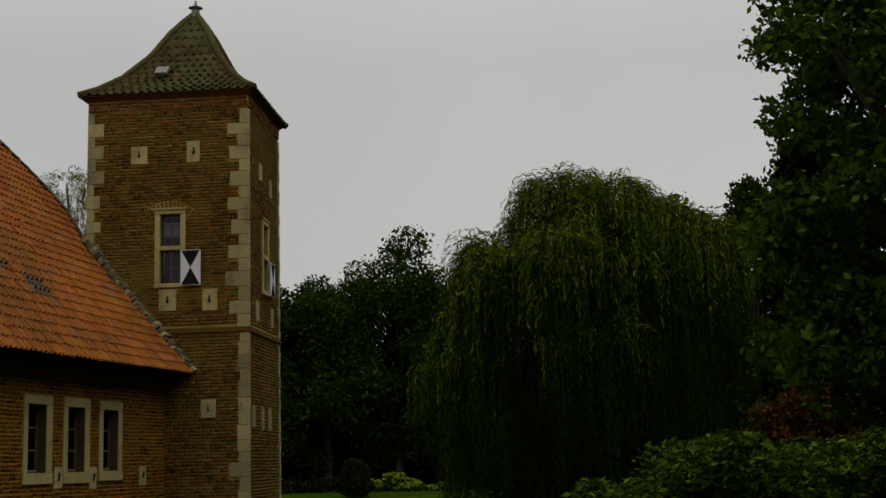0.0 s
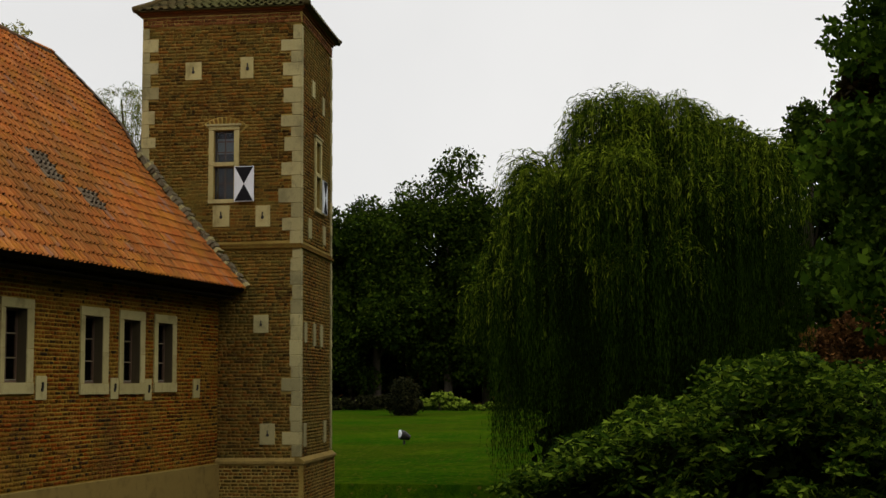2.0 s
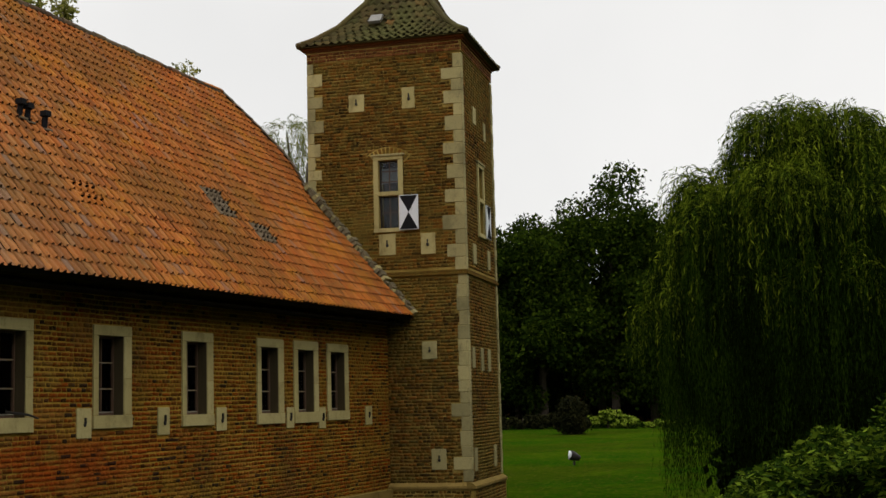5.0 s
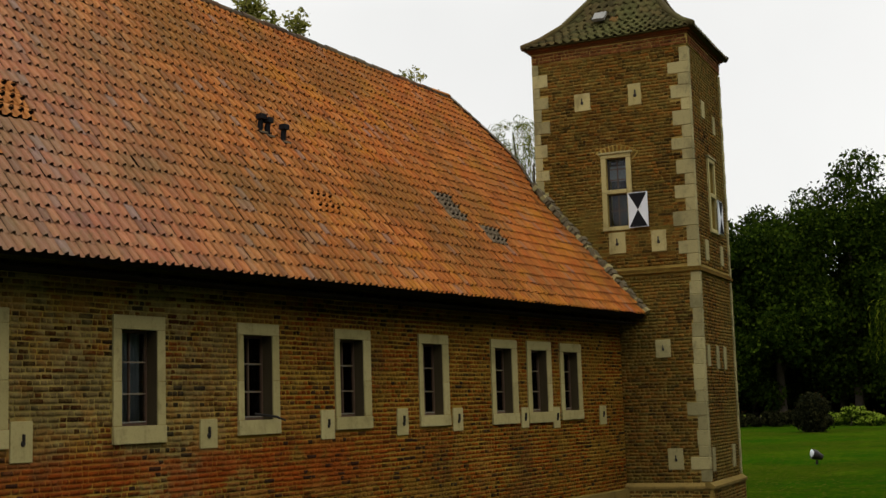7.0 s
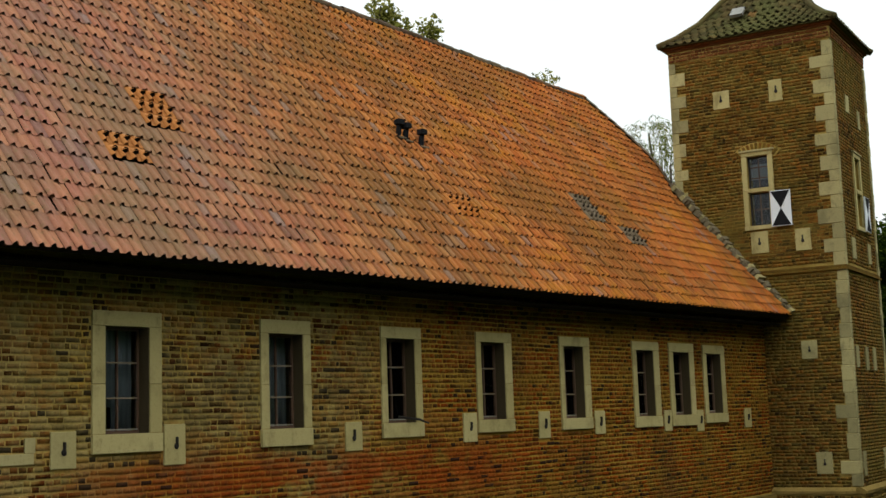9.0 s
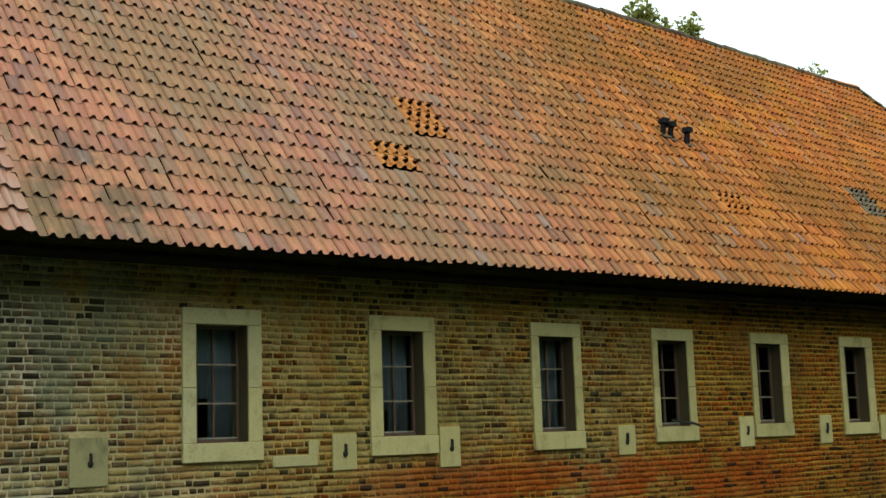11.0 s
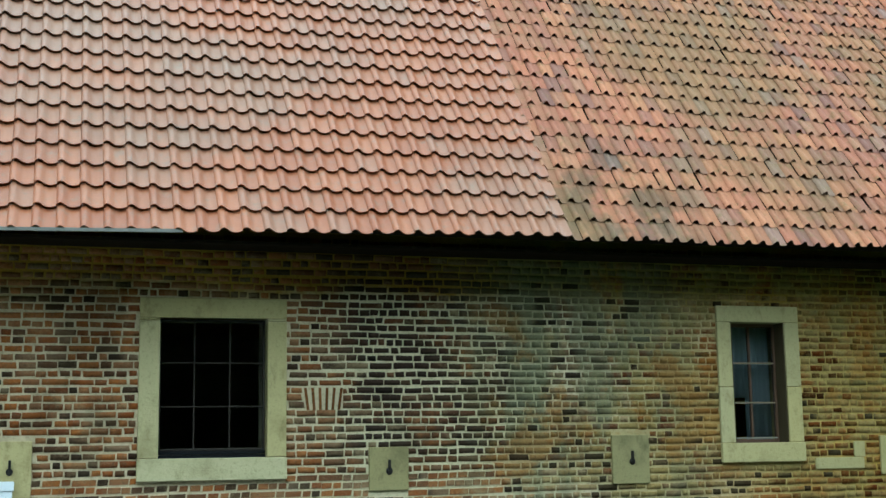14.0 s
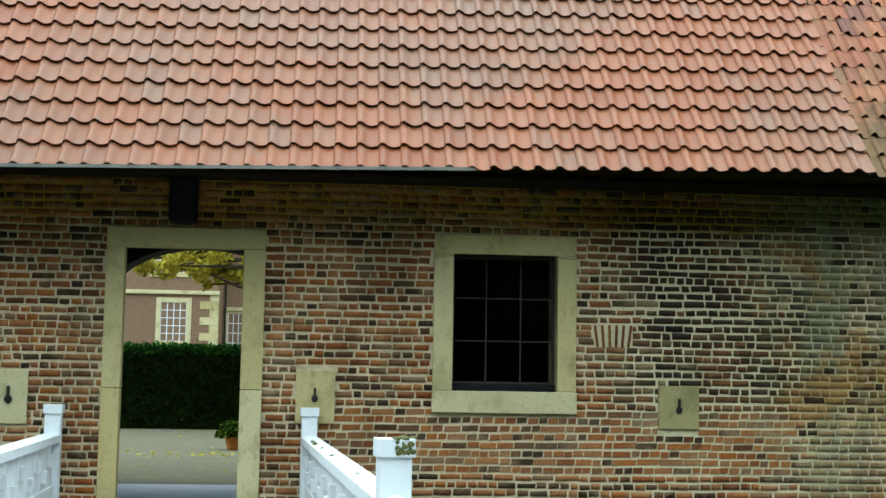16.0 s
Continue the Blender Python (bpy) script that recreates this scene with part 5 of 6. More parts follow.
# the weeping willow: lobes that spill long hanging strands
def willow(x, y, base, lobes, seed, leaf=WILLOW_LEAF):
    rng = np.random.default_rng(seed)
    t = thing("willow", pose(x, y, base), "large weeping willow with long hanging green strands", "tree")
    bm = bmesh.new()
    tube(bm, [(0, 0, -0.3), (0, 0, 1.0), (0.1, 0.1, 2.6), (0.0, 0.0, 4.2)], [0.55, 0.42, 0.36, 0.25], 10)
    part("trunk", bm, BARK, t, "", True)
    cs, dirs, tips, slim = [], [], [], []
    step = 0.135
    for lx, ly, lz, r, h, low, n in lobes:
        lz += 0.14 if lz > 5.5 else 0.0
        bm = bmesh.new()
        tube(bm, [(0, 0, 3.2), ((lx - x) * 0.35, (ly - y) * 0.35, (3.2 + lz - base) / 2 + 0.6), (lx - x, ly - y, lz - base - 0.3)], [0.2, 0.13, 0.03], 7)
        part("limb", bm, BARK, t, "", True)
        for _ in range(int(n * 0.52)):
            a, k = rng.uniform(0, 2 * math.pi), math.sqrt(rng.uniform(0.0, 1.0))
            bend = rng.uniform(0.5, 1.0)
            px, py = lx + math.cos(a) * r * k * 0.72, ly + math.sin(a) * r * k * 0.72
            pz = lz - h * (1 - math.sqrt(max(0, 1 - k * k * 0.96))) + rng.normal(0, 0.16)
            whole = max(0.5, pz - low)
            lock = rng.uniform(0.5, 1.0) if k > 0.55 and low < -1 else rng.uniform(0.28, 1.0)
            for _ in range(5):     # each lock is a few strands that arch over and hang together
                length = whole * min(1.0, lock * rng.uniform(0.7, 1.2)) + 0.6
                m = int(length / step)
                s = np.arange(m) * step
                aim = a + rng.normal(0, 0.25)
                ox, oy = math.cos(aim), math.sin(aim)
                th = np.radians(50 - 138 * np.clip(s / bend, 0, 1))
                out, fall = np.cumsum(np.cos(th)) * step, np.cumsum(np.sin(th)) * step
                sway = 0.05 * np.sin(s * 1.3 + a * 3)
                c = np.stack([px + ox * out + sway * oy, py + oy * out + sway * ox, np.maximum(pz + fall, low)], -1) + rng.normal(0, 0.07, 3) * np.array([1, 1, 0.3])
                cs.append(c + rng.normal(0, 0.02, c.shape))
                slim.append(0.023 * (1.15 - 0.5 * s / (length + 0.1)))
                dirs.append(np.stack([ox * np.cos(th), oy * np.cos(th), np.sin(th)], -1))
            if rng.random() < (0.95 if lz > 6.3 else 0.3):     # shoots over the crest of the lobe, paler as if lit from above
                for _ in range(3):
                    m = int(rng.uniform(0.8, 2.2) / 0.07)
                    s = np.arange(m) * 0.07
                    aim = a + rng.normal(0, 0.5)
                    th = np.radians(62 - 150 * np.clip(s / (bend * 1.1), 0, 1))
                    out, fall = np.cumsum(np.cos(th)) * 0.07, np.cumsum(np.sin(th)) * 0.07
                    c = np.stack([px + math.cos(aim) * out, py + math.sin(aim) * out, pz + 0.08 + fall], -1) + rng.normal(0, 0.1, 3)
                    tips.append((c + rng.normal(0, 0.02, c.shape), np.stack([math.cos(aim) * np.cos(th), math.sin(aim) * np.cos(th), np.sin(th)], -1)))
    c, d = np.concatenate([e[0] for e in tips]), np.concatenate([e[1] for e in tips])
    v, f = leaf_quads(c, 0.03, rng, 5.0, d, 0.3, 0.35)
    mesh_object("young_growth", v - np.array([x, y, base]), f, WILLOW_LIT, t, "yellow-green shoots arching from the crown, coloured as if lit")
    # near-black clumps stand in for the shade inside the crown
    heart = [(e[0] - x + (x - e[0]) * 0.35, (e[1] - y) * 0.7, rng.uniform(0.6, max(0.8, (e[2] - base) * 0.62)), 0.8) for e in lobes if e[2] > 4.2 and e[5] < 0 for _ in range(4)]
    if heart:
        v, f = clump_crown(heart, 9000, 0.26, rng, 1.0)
        mesh_object("inner_foliage", v, f, SHADE_LEAF, t, "inner leaves coloured near black for shade")
    cs, dirs = np.concatenate(cs), np.concatenate(dirs)
    v, f = leaf_quads(cs, np.concatenate(slim)[:, None], rng, 6.5, dirs, 0.3, 0.11)
    mesh_object("crown", v - np.array([x, y, base]), f, leaf, t, "curtain of narrow willow leaves")
    return t


willow(33.6, 3.9, LAWN, [
    (32.9, 4.1, 8.1, 1.3, 1.5, -1.2, 330), (33.2, 2.9, 7.95, 1.5, 1.5, -1.2, 300), (32.6, 5.75, 6.5, 1.1, 1.5, -1.2, 440), (33.4, 1.7, 7.4, 1.3, 1.6, -1.2, 280),
    (32.7, 6.65, 4.9, 0.75, 1.1, 1.2, 190), (33.0, 0.9, 6.9, 1.3, 1.6, -1.0, 220), (31.6, 5.4, 5.9, 1.1, 1.4, -1.2, 380), (31.5, 3.9, 6.5, 1.2, 1.3, -1.2, 280),
    (31.8, 2.4, 6.1, 1.2, 1.3, -1.2, 240), (34.8, 4.3, 7.4, 1.5, 1.5, -1.2, 200), (32.4, 7.15, 3.7, 0.4, 0.8, 1.4, 60), (33.8, 5.8, 5.6, 1.2, 1.4, -1.2, 200),
    (34.0, 2.0, 6.0, 1.4, 1.4, -1.2, 200), (31.4, 4.6, 4.5, 1.0, 1.0, -1.2, 160), (31.6, 5.9, 4.3, 0.8, 1.0, -1.2, 320), (31.3, 2.9, 4.6, 0.9, 1.0, -1.2, 130),
    (32.9, 4.3, 8.4, 0.5, 0.5, 7.4, 26), (33.1, 3.6, 8.35, 0.5, 0.5, 7.3, 24), (33.2, 2.7, 8.2, 0.5, 0.5, 7.2, 20), (32.6, 6.0, 6.8, 0.5, 0.5, 5.9, 16)], 5)

# woods behind the lawn
rng = np.random.default_rng(77)
def wood_tree(x, y, h, r, seed, count=9000, leaf=None, size=0.55):
    g2 = np.random.default_rng(seed)
    cl = ball_of_clumps(x, y, LAWN + h * 0.56, r, r, h * 0.44, 64, r * 0.2, r * 0.38, g2)
    return tree("tall dark broadleaf tree at the edge of the lawn", "tree", x, y, LAWN, 0.45, h * 0.3, cl, count, size, leaf or FAR_LEAF, seed, group="woodland trees", limbs=8)


for k, (x, y, h, r) in enumerate([(x * 1.22, y * 1.22, h * 1.225, r * 1.22) for x, y, h, r in [(112, 29.5, 22.5, 6.0), (110, 35.5, 18.5, 5.0), (108, 40.5, 17.5, 5.0), (112, 24, 19.5, 5.5), (106, 46, 17, 5.5), (116, 18, 19, 6.0), (112, 12, 19, 6),
                                  (120, 33, 19, 6), (122, 42, 17, 6), (110, 5, 18, 6), (114, -12, 18, 6.5), (108, 52, 17, 6), (128, 26, 18, 6.5), (112, -22, 18, 7), (118, 27.5, 19, 5.5), (116, 38, 17.5, 5)]]):
    wood_tree(x, y, h, r, 100 + k, 46000 if k < 5 else 14000, FAR_LEAF, 0.30 if k < 5 else 0.42)
for k, (x, y, h, r) in enumerate([(60, 2.3, 14.1, 3.3), (60, -0.9, 14.8, 3.0), (62, -4.3, 14.8, 2.8)]):
    wood_tree(x, y, h, r, 140 + k, 20000, FAR_LEAF, 0.22)
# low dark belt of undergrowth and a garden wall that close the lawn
# the belt's near-black leaves stand in for the shade at the woods' foot
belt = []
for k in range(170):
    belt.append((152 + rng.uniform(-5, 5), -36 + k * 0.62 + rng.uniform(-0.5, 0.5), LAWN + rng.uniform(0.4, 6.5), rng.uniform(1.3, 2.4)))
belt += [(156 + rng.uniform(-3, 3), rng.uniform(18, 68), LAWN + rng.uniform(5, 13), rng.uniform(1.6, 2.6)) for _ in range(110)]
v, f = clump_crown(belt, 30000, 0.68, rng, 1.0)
tagged(mesh_object("undergrowth", v, f, SHADE_LEAF), "undergrowth under the far trees, coloured dark for shade", "undergrowth", kind="stuff")
tagged(part("garden_wall", boxes((160, 160.5, -70, 110, LAWN, LAWN + 5.0), bevel=0.03), BRICK_RED), "old brick garden wall under the trees", "wall", kind="structure")

# garden plants on the lawn
def bush(label, x, y, r, h, leaf, count, size, seed, bloom=0, name="bush", clumps=None):
    g2 = np.random.default_rng(seed)
    t = thing(name, pose(x, y, LAWN), label, "bush")
    cl = clumps or ball_of_clumps(0, 0, h * 0.5, r * 0.8, r * 0.8, h * 0.42, 30, r * 0.2, r * 0.34, g2)
    v, f = clump_crown(cl, count, size, g2, 0.9)
    v[:, 2] = np.maximum(v[:, 2], 0.02)
    mesh_object("foliage", v, f, leaf, t)
    bm = bmesh.new()
    tube(bm, [(0, 0, -0.1), (0, 0, h * 0.3), (0.05, 0.03, h * 0.7)], [r * 0.06, r * 0.05, r * 0.02], 6)
    part("stem", bm, BARK, t)
    if bloom:
        heads = []
        for _ in range(bloom):
            c = cl[g2.integers(len(cl))]
            d = g2.normal(size=3)
            d[2] = abs(d[2])
            d /= np.linalg.norm(d)
            p = np.array(c[:3]) + d * c[3]
            heads.append((*p, 0.16))
        v, f = clump_crown(heads, bloom * 26, 0.11, g2, 0.8, 1.0)
        mesh_object("blossom", v, f, BLOSSOM, t, "pale yellow-green flower heads")
    return t


bush("round clipped dark bush on the lawn", 104.2, 31.2, 1.35, 3.3, BUSH_LEAF, 16000, 0.13, 201, clumps=[(0, 0, 1.5, 1.25), (0, 0.1, 2.2, 1.0), (0, 0, 0.8, 1.2)] + [(g5.normal(0, 0.9), g5.normal(0, 0.9), g5.uniform(0.6, 2.6), 0.4) for g5 in [np.random.default_rng(6)] for _ in range(14)])
long_bed = [(rng.uniform(-0.8, 0.8), k * 0.42 - 2.3 + rng.uniform(-0.1, 0.1), rng.uniform(0.5, 1.25), rng.uniform(0.35, 0.6)) for k in range(12)] + [(0.3, k * 0.45 - 2.3, 0.4, 0.45) for k in range(11)]
bush("long hydrangea bed full of pale flower heads", 124.5, 33.7, 2.2, 1.9, SHRUB_LEAF, 5000, 0.16, 202, 230, "hydrangea", long_bed)
side_bed = [(rng.uniform(-0.6, 0.6), k * 0.45 - 3.0, rng.uniform(0.2, 0.5), rng.uniform(0.3, 0.45)) for k in range(16)]
bush("low flowering border at the lawn's edge", 122, 28.6, 1.5, 0.9, SHRUB_LEAF, 3000, 0.14, 203, 60, "flower_border", side_bed)
dark_bed = [(rng.uniform(-1, 1), k * 0.5 - 3.2, rng.uniform(0.4, 1.0), rng.uniform(0.5, 0.8)) for k in range(14)]
bush("low dark flowering shrubs at the lawn's edge", 126, 43.0, 2, 1.6, BUSH_LEAF, 5000, 0.2, 204, 5, "shrub_border", dark_bed)

# floodlight on the lawn
fl = thing("floodlight", pose(54.6, 16.3, LAWN) @ Matrix.Scale(1.1, 4), "small round garden floodlight on the lawn", "floodlight")
bm = bmesh.new()
tube(bm, [(0, 0, -0.05), (0, 0, 0.16)], [0.05, 0.045], 8)
part("stand", bm, IRON, fl)
bm = bmesh.new()
tube(bm, [(-0.09, 0.12, 0.40), (-0.02, 0.03, 0.35), (0.10, -0.20, 0.25)], [0.19, 0.19, 0.10], 14)
part("housing", bm, IRON, fl, "black lamp housing")
bm = bmesh.new()
bmesh.ops.create_uvsphere(bm, u_segments=14, v_segments=8, radius=0.165, matrix=Matrix.Translation((-0.10, 0.135, 0.405)) @ Matrix.Rotation(radians(-52), 4, "Z") @ Matrix.Diagonal((0.3, 1, 1, 1)))
part("lens", bm, WHITE_PAINT, fl, "pale glass lens", True)

# the oak beside the path and the shrubs in front of it
g3 = np.random.default_rng(31)
def oak_keep(p):
    z, y = p[2], p[1]
    edge = np.interp(z, [2.0, 3.2, 4.5, 5.6, 6.2, 7.2, 8.5, 11], [0.2, 0.15, 0.0, -0.55, -0.65, -0.95, -0.55, 0.4])
    return y + p[3] * 0.85 < edge
cl = ball_of_clumps(22.6, -3.6, 6.8, 3.0, 4.4, 5.2, 200, 0.32, 0.7, g3, oak_keep)
cl = list(cl) + list(ball_of_clumps(22.6, -3.6, 6.8, 2.2, 3.9, 4.6, 70, 0.4, 0.75, np.random.default_rng(33), oak_keep))
tree("broad oak with dense dark green leaves beside the path", "tree", 22.8, -4.2, LAWN, 0.42, 3.2, cl, 104000, 0.115, OAK_LEAF, 32, "oak", limbs=24)
cl = [(22.0, -0.95 - 0.1 * k, 5.0 + 0.32 * k, 0.3) for k in range(5)]
v, f = clump_crown([(x - 22.8, y + 4.2, z - LAWN, r) for x, y, z, r in cl], 2600, 0.10, g3)
mesh_object("rusty_leaves", v, f, RUST_LEAF, bpy.data.objects["oak"], "rust-brown autumn leaves")

shrub_top = [(-3.2, 1.72), (-2.2, 1.62), (-1.0, 1.60), (-0.3, 1.54), (0.05, 1.68), (0.3, 1.64), (0.75, 1.22), (1.15, 1.26), (1.55, 1.02), (2.0, 0.66), (2.5, 0.2)]
ys, zs = np.array([a for a, b in shrub_top]), np.array([b for a, b in shrub_top])
for k, (y0, y1, x0) in enumerate(((0.55, 2.3, 11.0), (-0.55, 0.75, 11.1), (-3.2, -0.4, 11.2))):
    cl = []
    for _ in range(int(190 * (y1 - y0) / 1.7)):
        y = g3.uniform(y0, y1)
        top = np.interp(y, ys, zs)
        r = g3.uniform(0.14, 0.3)
        x = x0 + g3.uniform(-0.9, 1.2)
        cl.append((x - x0, y - (y0 + y1) / 2, max(0.2, (top - LAWN) * (1 - 0.92 * g3.random() ** 1.5) - r * 0.8 + 0.03 * abs(x - x0)), r))
    if y0 < -1:     # low boughs at the foot of the widest shrub
        cl += [(g3.uniform(-1.1, 0.0), g3.uniform(-1.4, 1.4), g3.uniform(0.15, 1.3), g3.uniform(0.16, 0.3)) for _ in range(90)]
    t = thing("shrub", pose(x0, (y0 + y1) / 2, LAWN), "dense evergreen shrub with layered glossy leaves", "shrub", "shrubs by the path")
    n = int(170 * len(cl))
    cl = np.array(cl)
    pick = g3.integers(len(cl), size=n)
    d = g3.normal(size=(n, 3))
    d /= np.linalg.norm(d, axis=1, keepdims=True)
    d[:, 2] = np.abs(d[:, 2]) * 0.55
    c = cl[pick, :3] + d * cl[pick, 3:4] * g3.uniform(0.6, 1.15, (n, 1))
    flat = g3.normal(size=(n, 3)) * np.array([1, 1, 0.28])
    v, f = leaf_quads(c, 0.031, g3, 2.3, flat / (np.linalg.norm(flat, axis=1, keepdims=True) + 1e-9))
    mesh_object("foliage", v, f, SHRUB_LEAF, t)
    # leaves coloured almost black imitate the shaded inside of the shrub
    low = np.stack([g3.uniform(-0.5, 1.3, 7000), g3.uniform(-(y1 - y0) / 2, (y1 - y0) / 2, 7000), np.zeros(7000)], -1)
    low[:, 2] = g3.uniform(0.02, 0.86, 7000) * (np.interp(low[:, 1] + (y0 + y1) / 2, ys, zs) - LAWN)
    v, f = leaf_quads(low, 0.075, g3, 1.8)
    mesh_object("inner_foliage", v, f, SHADE_LEAF, t, "inner leaves coloured near black for shade")
    for _ in range(4):
        e = cl[g3.integers(len(cl))]
        bm = bmesh.new()
        tube(bm, [(e[0] * 0.2, e[1] * 0.3, -0.1), (e[0] * 0.6, e[1] * 0.7, e[2] * 0.5), (e[0], e[1], e[2])], [0.04, 0.025, 0.008], 5)
        part("branch", bm, BARK, t)
# low outbuilding roof behind the shrubs
ob_ = thing("outbuilding", pose(46, -3.2, LAWN), "low outbuilding with brown tiled roof behind shrubs", "outbuilding")
part("wall", boxes((-1.5, 4, -4, 2.4, 0, 3.72)), UNLIT_DARK, ob_)
bm = bmesh.new()
prism(bm, [(-2.0, 3.7), (4.5, 3.7), (1.2, 4.35)], -4.3, 2.6)
part("roof", bm, ROOF_BROWN, ob_, "brown tiled roof")
part("chimney", boxes((0.9, 1.4, -0.1, 0.4, 4.2, 5.3), bevel=0.02), BRICK_RED, ob_)

bronze = [(g3.uniform(-0.5, 0.5), g3.uniform(-2.6, 2.0), g3.uniform(2.6, 4.3), g3.uniform(0.25, 0.5)) for _ in range(26)] + [(0, 0.3, 4.7, 0.25), (0, 0.1, 5.0, 0.15)]
bush("bronze-leaved bush in front of the outbuilding", 43.2, -2.3, 1.6, 4.6, BRONZE_LEAF, 6000, 0.12, 205, clumps=bronze)

# trees beyond the roof
g4 = np.random.default_rng(55)
cl = ball_of_clumps(33.6, 29.9, 15.1, 1.3, 1.3, 1.5, 26, 0.25, 0.5, g4)
tree("slender tree with yellowing leaves behind the roof", "tree", 33.6, 29.9, 0, 0.25, 8, cl, 1700, 0.13, PALE_LEAF, 56, "tree", "trees behind the roof")
cl = ball_of_clumps(34.6, 28.9, 14.6, 1.5, 1.5, 1.3, 20, 0.25, 0.5, g4)
tree("slender green tree behind the roof", "tree", 34.6, 28.9, 0, 0.25, 8, cl, 1500, 0.13, PALE_LEAF, 57, "tree", "trees behind the roof")
cl = ball_of_clumps(50, 33, 16.2, 1.6, 1.6, 1.3, 14, 0.2, 0.4, g4)
tree("thin-leaved tree behind the roof", "tree", 50, 33, 0, 0.2, 11, cl, 500, 0.12, PALE_LEAF, 58, "tree", "trees behind the roof")
willow(44.0, 23.6, LAWN, [(43.9, 24.3, 12.4, 0.9, 2.2, 6.0, 60), (43.5, 23.2, 11.0, 0.9, 2.0, 6.0, 60), (44.2, 25.2, 11.2, 0.8, 1.4, 7, 40)], 59, PALE_LEAF)
# unseen belt of trees added behind the camera: closes the park, blocks low sky
for k, (x, y) in enumerate([(-34, -8), (-30, -18), (-22, -24), (-13, -27), (-4, -29), (5, -30), (14, -29), (23, -27), (33, -25), (43, -23), (53, -22), (-36, 8)]):
    wood_tree(x, y, 22, 6.5, 160 + k, 6000, FAR_LEAF, 1.1)
hedge_line = [(x + rng.uniform(-1, 1), -31 + 0.012 * (x + 2) ** 2 + rng.uniform(-1, 1), LAWN + rng.uniform(0.5, 9.5), rng.uniform(1.4, 2.3)) for x in np.linspace(-34, 30, 170)] + [(x + rng.uniform(-1, 1), -23 + rng.uniform(-1, 1), LAWN + rng.uniform(0.5, 9.5), rng.uniform(1.4, 2.3)) for x in np.linspace(28, 62, 90)]
v, f = clump_crown(hedge_line, 24000, 0.9, rng, 1.0)
tagged(mesh_object("undergrowth", v, f, FAR_LEAF), "unseen undergrowth behind the camera, added to darken reflections", "undergrowth", kind="stuff")

# ---- the courtyard seen through the gate ----
HEDGE_Y = 38.4
hd = thing("hedge", pose(-6, HEDGE_Y, 0) @ Matrix.Diagonal((1, 1, 1.1, 1)), "tall clipped dark green hedge", "hedge")
part("core", boxes((-9, 8, 0.25, 1.3, 0.0, 2.09)), HEDGE_LEAF, hd)
n = 42000
c = np.stack([g4.uniform(-9.1, 8.1, n), 0.16 + np.abs(g4.normal(0, 0.06, n)), g4.uniform(0.02, 2.22, n)], -1)
top = g4.random(n) < 0.3
c[top, 1], c[top, 2] = g4.uniform(0.15, 1.4, top.sum()), 2.14 + g4.normal(0, 0.06, top.sum())
# front leaves near black for shade, crest greener as if lit from above
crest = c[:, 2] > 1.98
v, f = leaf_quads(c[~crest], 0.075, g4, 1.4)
mesh_object("foliage", v, f, SHADE_LEAF, hd, "clipped leaves, coloured dark for the shaded front")
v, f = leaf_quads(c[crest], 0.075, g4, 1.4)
mesh_object("top_foliage", v, f, HEDGE_LEAF, hd, "clipped leaves on top, coloured brighter as if lit")

house = thing("manor_house", pose(-8, 55, 0), "brick manor house with white windows beyond the hedge", "house")
part("wall", boxes((-18, 2.62, 0, 8, 0, 9.5)), HOUSE_BRICK, house, "red-brown brick wall")
part("wall", boxes((2.62, 14, 2.5, 9, 0, 9.5)), HOUSE_BRICK, house, "set-back brick wall")
part("cornice", boxes((-18, 2.70, -0.12, 0.0, 4.98, 5.14), bevel=0.02), STONE, house, "pale stone band")
part("cornice", boxes((2.7, 14, 2.38, 2.5, 4.45, 4.62), bevel=0.02), STONE, house, "pale stone band")
z = 2.4
k = 0
while z < 5.0:
    w = 0.35 if k % 2 else 0.75
    part("quoin", boxes((2.64 - w, 2.66, -0.03, 0.2, z, z + 0.32), bevel=0.01), STONE, house)
    z += 0.33
    k += 1
bm = bmesh.new()
tube(bm, [(2.74, 2.3, 0), (2.74, 2.3, 9)], [0.05, 0.05], 8)
part("downpipe", bm, IRON, house, "dark rain pipe")


def house_window(x, y, z, w, h, rows):
    t = part("window", boxes((x - 0.2, x, y - 0.05, y + 0.1, z - 0.2, z + h + 0.2), (x + w, x + w + 0.2, y - 0.05, y + 0.1, z - 0.2, z + h + 0.2),
                             (x, x + w, y - 0.05, y + 0.1, z + h, z + h + 0.2), (x, x + w, y - 0.05, y + 0.1, z - 0.2, z), bevel=0.01), STONE, house, "white sash window in stone surround")
    part("pane", boxes((x, x + w, y + 0.02, y + 0.03, z, z + h)), GLASS_BRIGHT, t)
    bars = [(x + w * k / 4 - 0.016, x + w * k / 4 + 0.016, y - 0.02, y + 0.019, z, z + h) for k in range(5)]
    bars += [(x, x + w, y - 0.015, y + 0.018, z + h * k / rows - 0.015, z + h * k / rows + 0.015) for k in range(rows + 1)]
    for b in bars:
        part("glazing_bar", boxes(b), WHITE_PAINT, t)


GLASS_BRIGHT = plain_material("sky_grey_glass", (0.10, 0.12, 0.15), (0.20, 0.23, 0.28), 1.5, 0.08, 0.6)
house_window(0.28, 0.0, 3.02, 1.06, 1.62, 5)
house_window(-4.5, 0.0, 3.02, 1.06, 1.62, 5)
house_window(-0.05, 0.0, 5.9, 1.5, 2.0, 4)
house_window(2.86, 2.5, 2.2, 0.9, 2.15, 5)
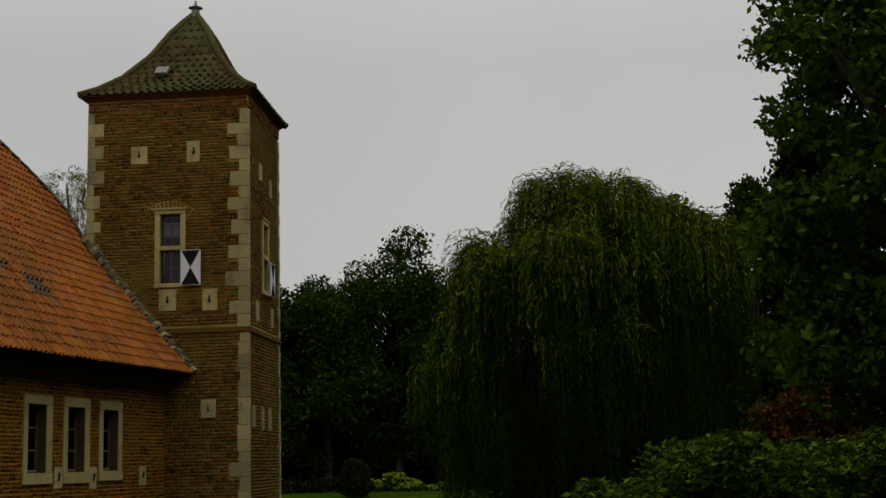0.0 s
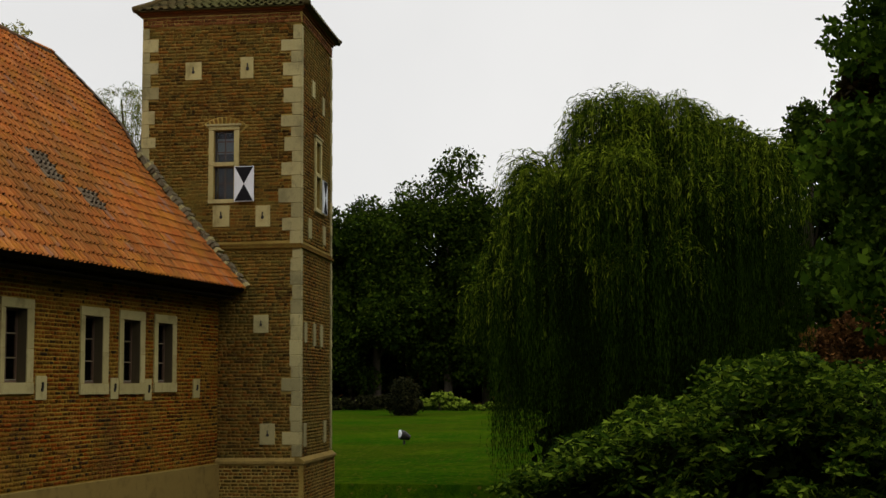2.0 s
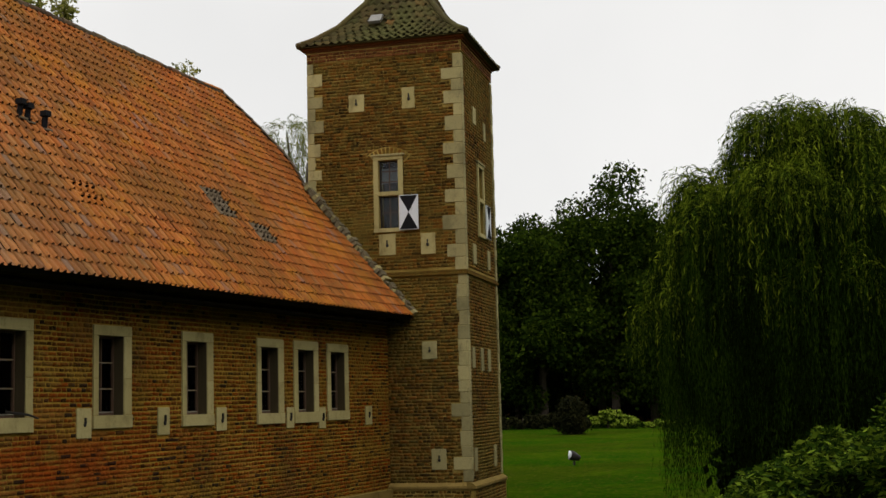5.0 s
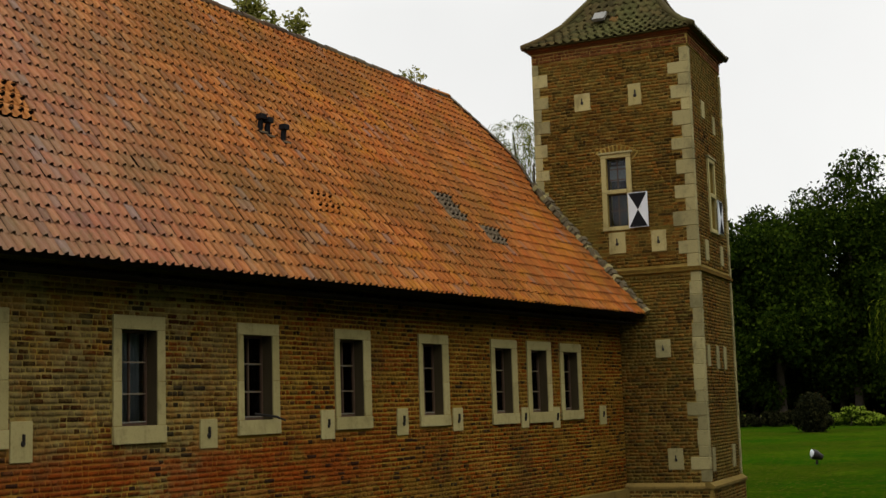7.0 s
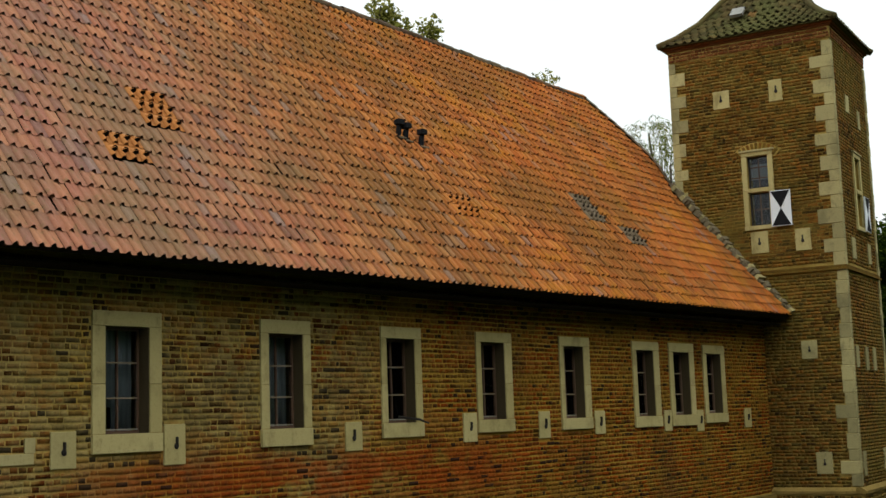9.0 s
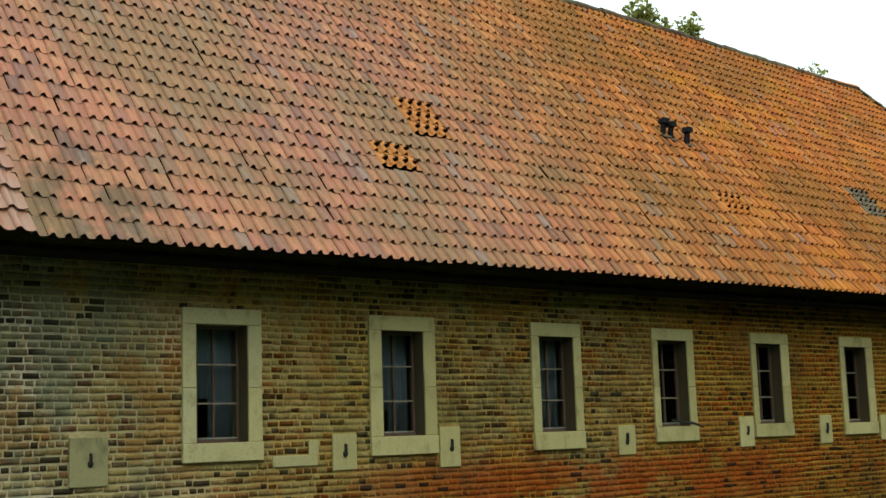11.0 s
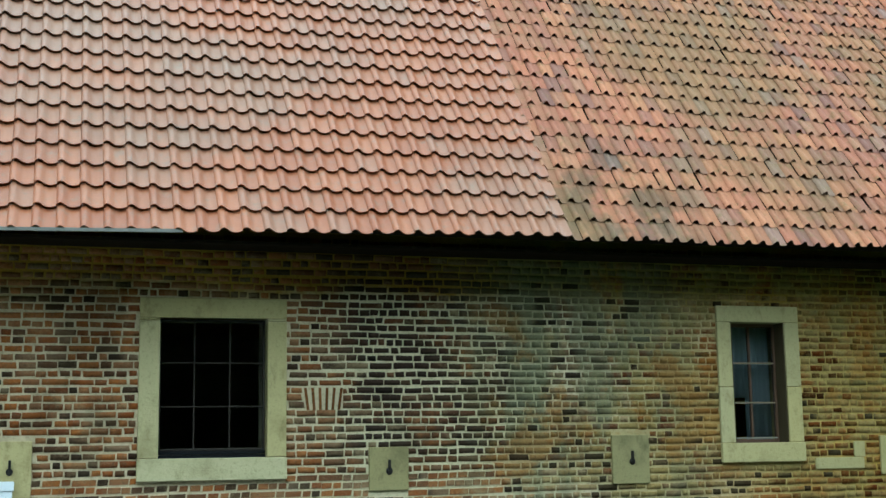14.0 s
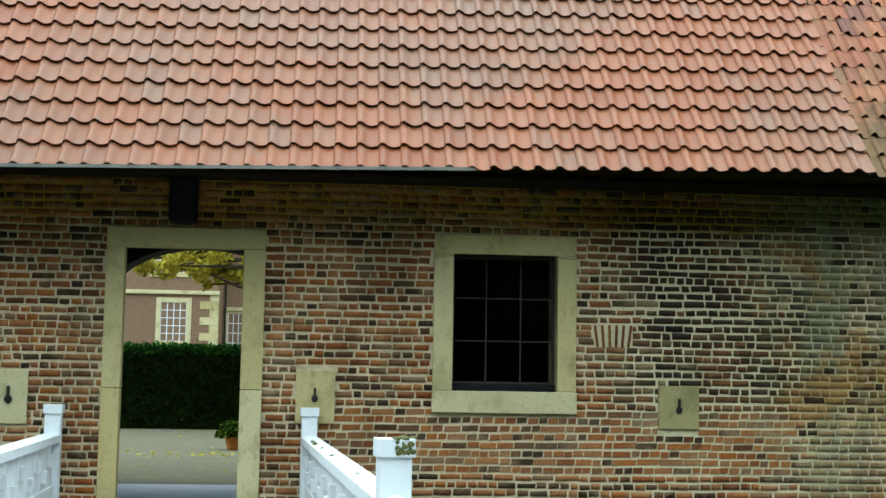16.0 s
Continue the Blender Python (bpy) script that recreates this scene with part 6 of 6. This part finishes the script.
# a yellowing branch hangs into the view of the courtyard
cl = [(g4.uniform(-7.4, -2.2), 36 + g4.normal(0, 0.7), 4.35 + abs(g4.normal(0, 0.7)), g4.uniform(0.16, 0.32)) for k in range(56)]
cl += [(-2.6 - 0.3 * k, 36 + g4.normal(0, 0.3), 4.15 + 0.07 * k, 0.2) for k in range(6)]
cl += [(g4.uniform(-4.2, -2.6), 36 + g4.normal(0, 0.4), g4.uniform(4.05, 4.95), g4.uniform(0.12, 0.25)) for k in range(16)]
cl += ball_of_clumps(-1.0, 36.0, 6.8, 4.0, 2.0, 1.6, 18, 0.35, 0.6, g4)
tree("courtyard tree with bright yellow autumn leaves", "tree", 1.2, 36.2, 0, 0.28, 3.6, cl, 14000, 0.11, YELLOW_LEAF, 61, "autumn_tree", limbs=30)
bm = bmesh.new()
tube(bm, [(-0.2, 0, 3.3), (-2.0, -0.4, 3.6), (-4.2, -0.6, 3.97), (-5.9, -0.6, 4.7)], [0.09, 0.06, 0.04, 0.02], 6)
part("limb", bm, BARK, bpy.data.objects["autumn_tree"], "", True)
pot = thing("planter", pose(-2.33, 27.6, 0) @ Matrix.Scale(0.78, 4), "terracotta pot with a round green plant", "planter")
bm = bmesh.new()
tube(bm, [(0, 0, 0), (0, 0, 0.05), (0, 0, 0.30), (0, 0, 0.34)], [0.2, 0.21, 0.28, 0.3], 14)
part("pot", bm, TILE_VENT, pot, "terracotta pot", True)
v, f = clump_crown(ball_of_clumps(0, 0, 0.46, 0.42, 0.42, 0.2, 20, 0.1, 0.2, g4), 2600, 0.07, g4)
mesh_object("plant", v, f, SHRUB_LEAF, pot)

n = 130
fallen = np.stack([g4.uniform(-4.6, -1.6, n), np.where(g4.random(n) < 0.6, g4.normal(25.8, 0.5, n), g4.uniform(20, 38, n)), np.full(n, 0.012)], -1)
v, f = leaf_quads(fallen, 0.055, g4, 1.3, np.tile([1.0, 0.3, 0.0], (n, 1)), 0.3, 0.4)
v[:, 2] = np.clip(v[:, 2], 0.004, 0.03)
tagged(mesh_object("fallen_leaves", v, f, YELLOW_LEAF), "yellow fallen leaves on the courtyard gravel", "fallen leaves", kind="stuff")

# ---- bricks of the long wall, the nearest ones as pieces of their own ----
def single_bricks(rows, m, parent, material):
    """Every row becomes a brick object on one of a few shared meshes."""
    shapes = {}
    for a, b, z0, z1, d in rows:
        key = round((b - a) / 0.02)
        if key not in shapes:
            me = bpy.data.meshes.new("brick")
            w, h = key * 0.02, 0.061
            vs, fs = brick_mesh(np.array([(-w / 2, w / 2, -h / 2, h / 2, 0.009)]))
            me.from_pydata(vs.tolist(), [], fs.tolist())
            me.materials.append(material)
            shapes[key] = me
        ob = new("brick", shapes[key])
        ob.parent = parent
        ob.matrix_local = m @ pose((a + b) / 2, -(d - 0.009), (z0 + z1) / 2)


for k in range(6):
    x, lean = 2.365 + 0.062 * k, (k - 2.5) * 3.0
    ob = part("brick", boxes((-0.013, 0.013, -0.008, 0.02, 0.0, 0.22)), BRICK_RED, wall_front, "upright fan brick")
    ob.matrix_local = pose(x, 0, 1.825, 0, lean, 0)
rows = lay_bricks(WEST, 28.6, -0.44, TOP, holes_brick, joint=0.0175, seed=7)
near = (rows[:, 0] > -0.55) & (rows[:, 0] < 4.3) & (rows[:, 2] > 0.55) & (rows[:, 2] < 1.16)
near &= np.cumsum(near) <= 300
ob = mesh_object("bricks", *brick_mesh(rows[~near]), BRICK, wall_front, "weathered red, brown and buff bricks")
tagged(ob, kind="stuff")
single_bricks(rows[near], pose(0, 0, 0), wall_front, BRICK)
keep = np.arange(len(TOWER_NEAR)) < 290
single_bricks(TOWER_NEAR[keep], TURN_A, tower, BRICK_TOWER)
stuff_bricks(TOWER_NEAR[~keep], TURN_A, tower, BRICK_TOWER, "dark brown tower bricks") if (~keep).any() else None
# the newer tiles over the gate, one by one
pts, f = tile_points(NEW_W, NEW_G)
tile_mesh = bpy.data.meshes.new("roof_tile")
tile_mesh.from_pydata(pts.tolist(), [], f.tolist())
tile_mesh.shade_smooth()
tile_mesh.materials.append(TILE_NEW)
inv = roof.matrix_world.inverted()
for x, s, n_, w in zip(*NEAR_TILES):
    p = on_roof(x, s, n_)
    ob = new("roof_tile", tile_mesh)
    ob.parent = roof
    ob.matrix_local = inv @ Matrix(((1, 0, 0, p[0]), (0, UP[1], OUT[1], p[1]), (0, UP[2], OUT[2], p[2]), (0, 0, 0, 1))) @ Matrix.Rotation(w, 4, "Z")
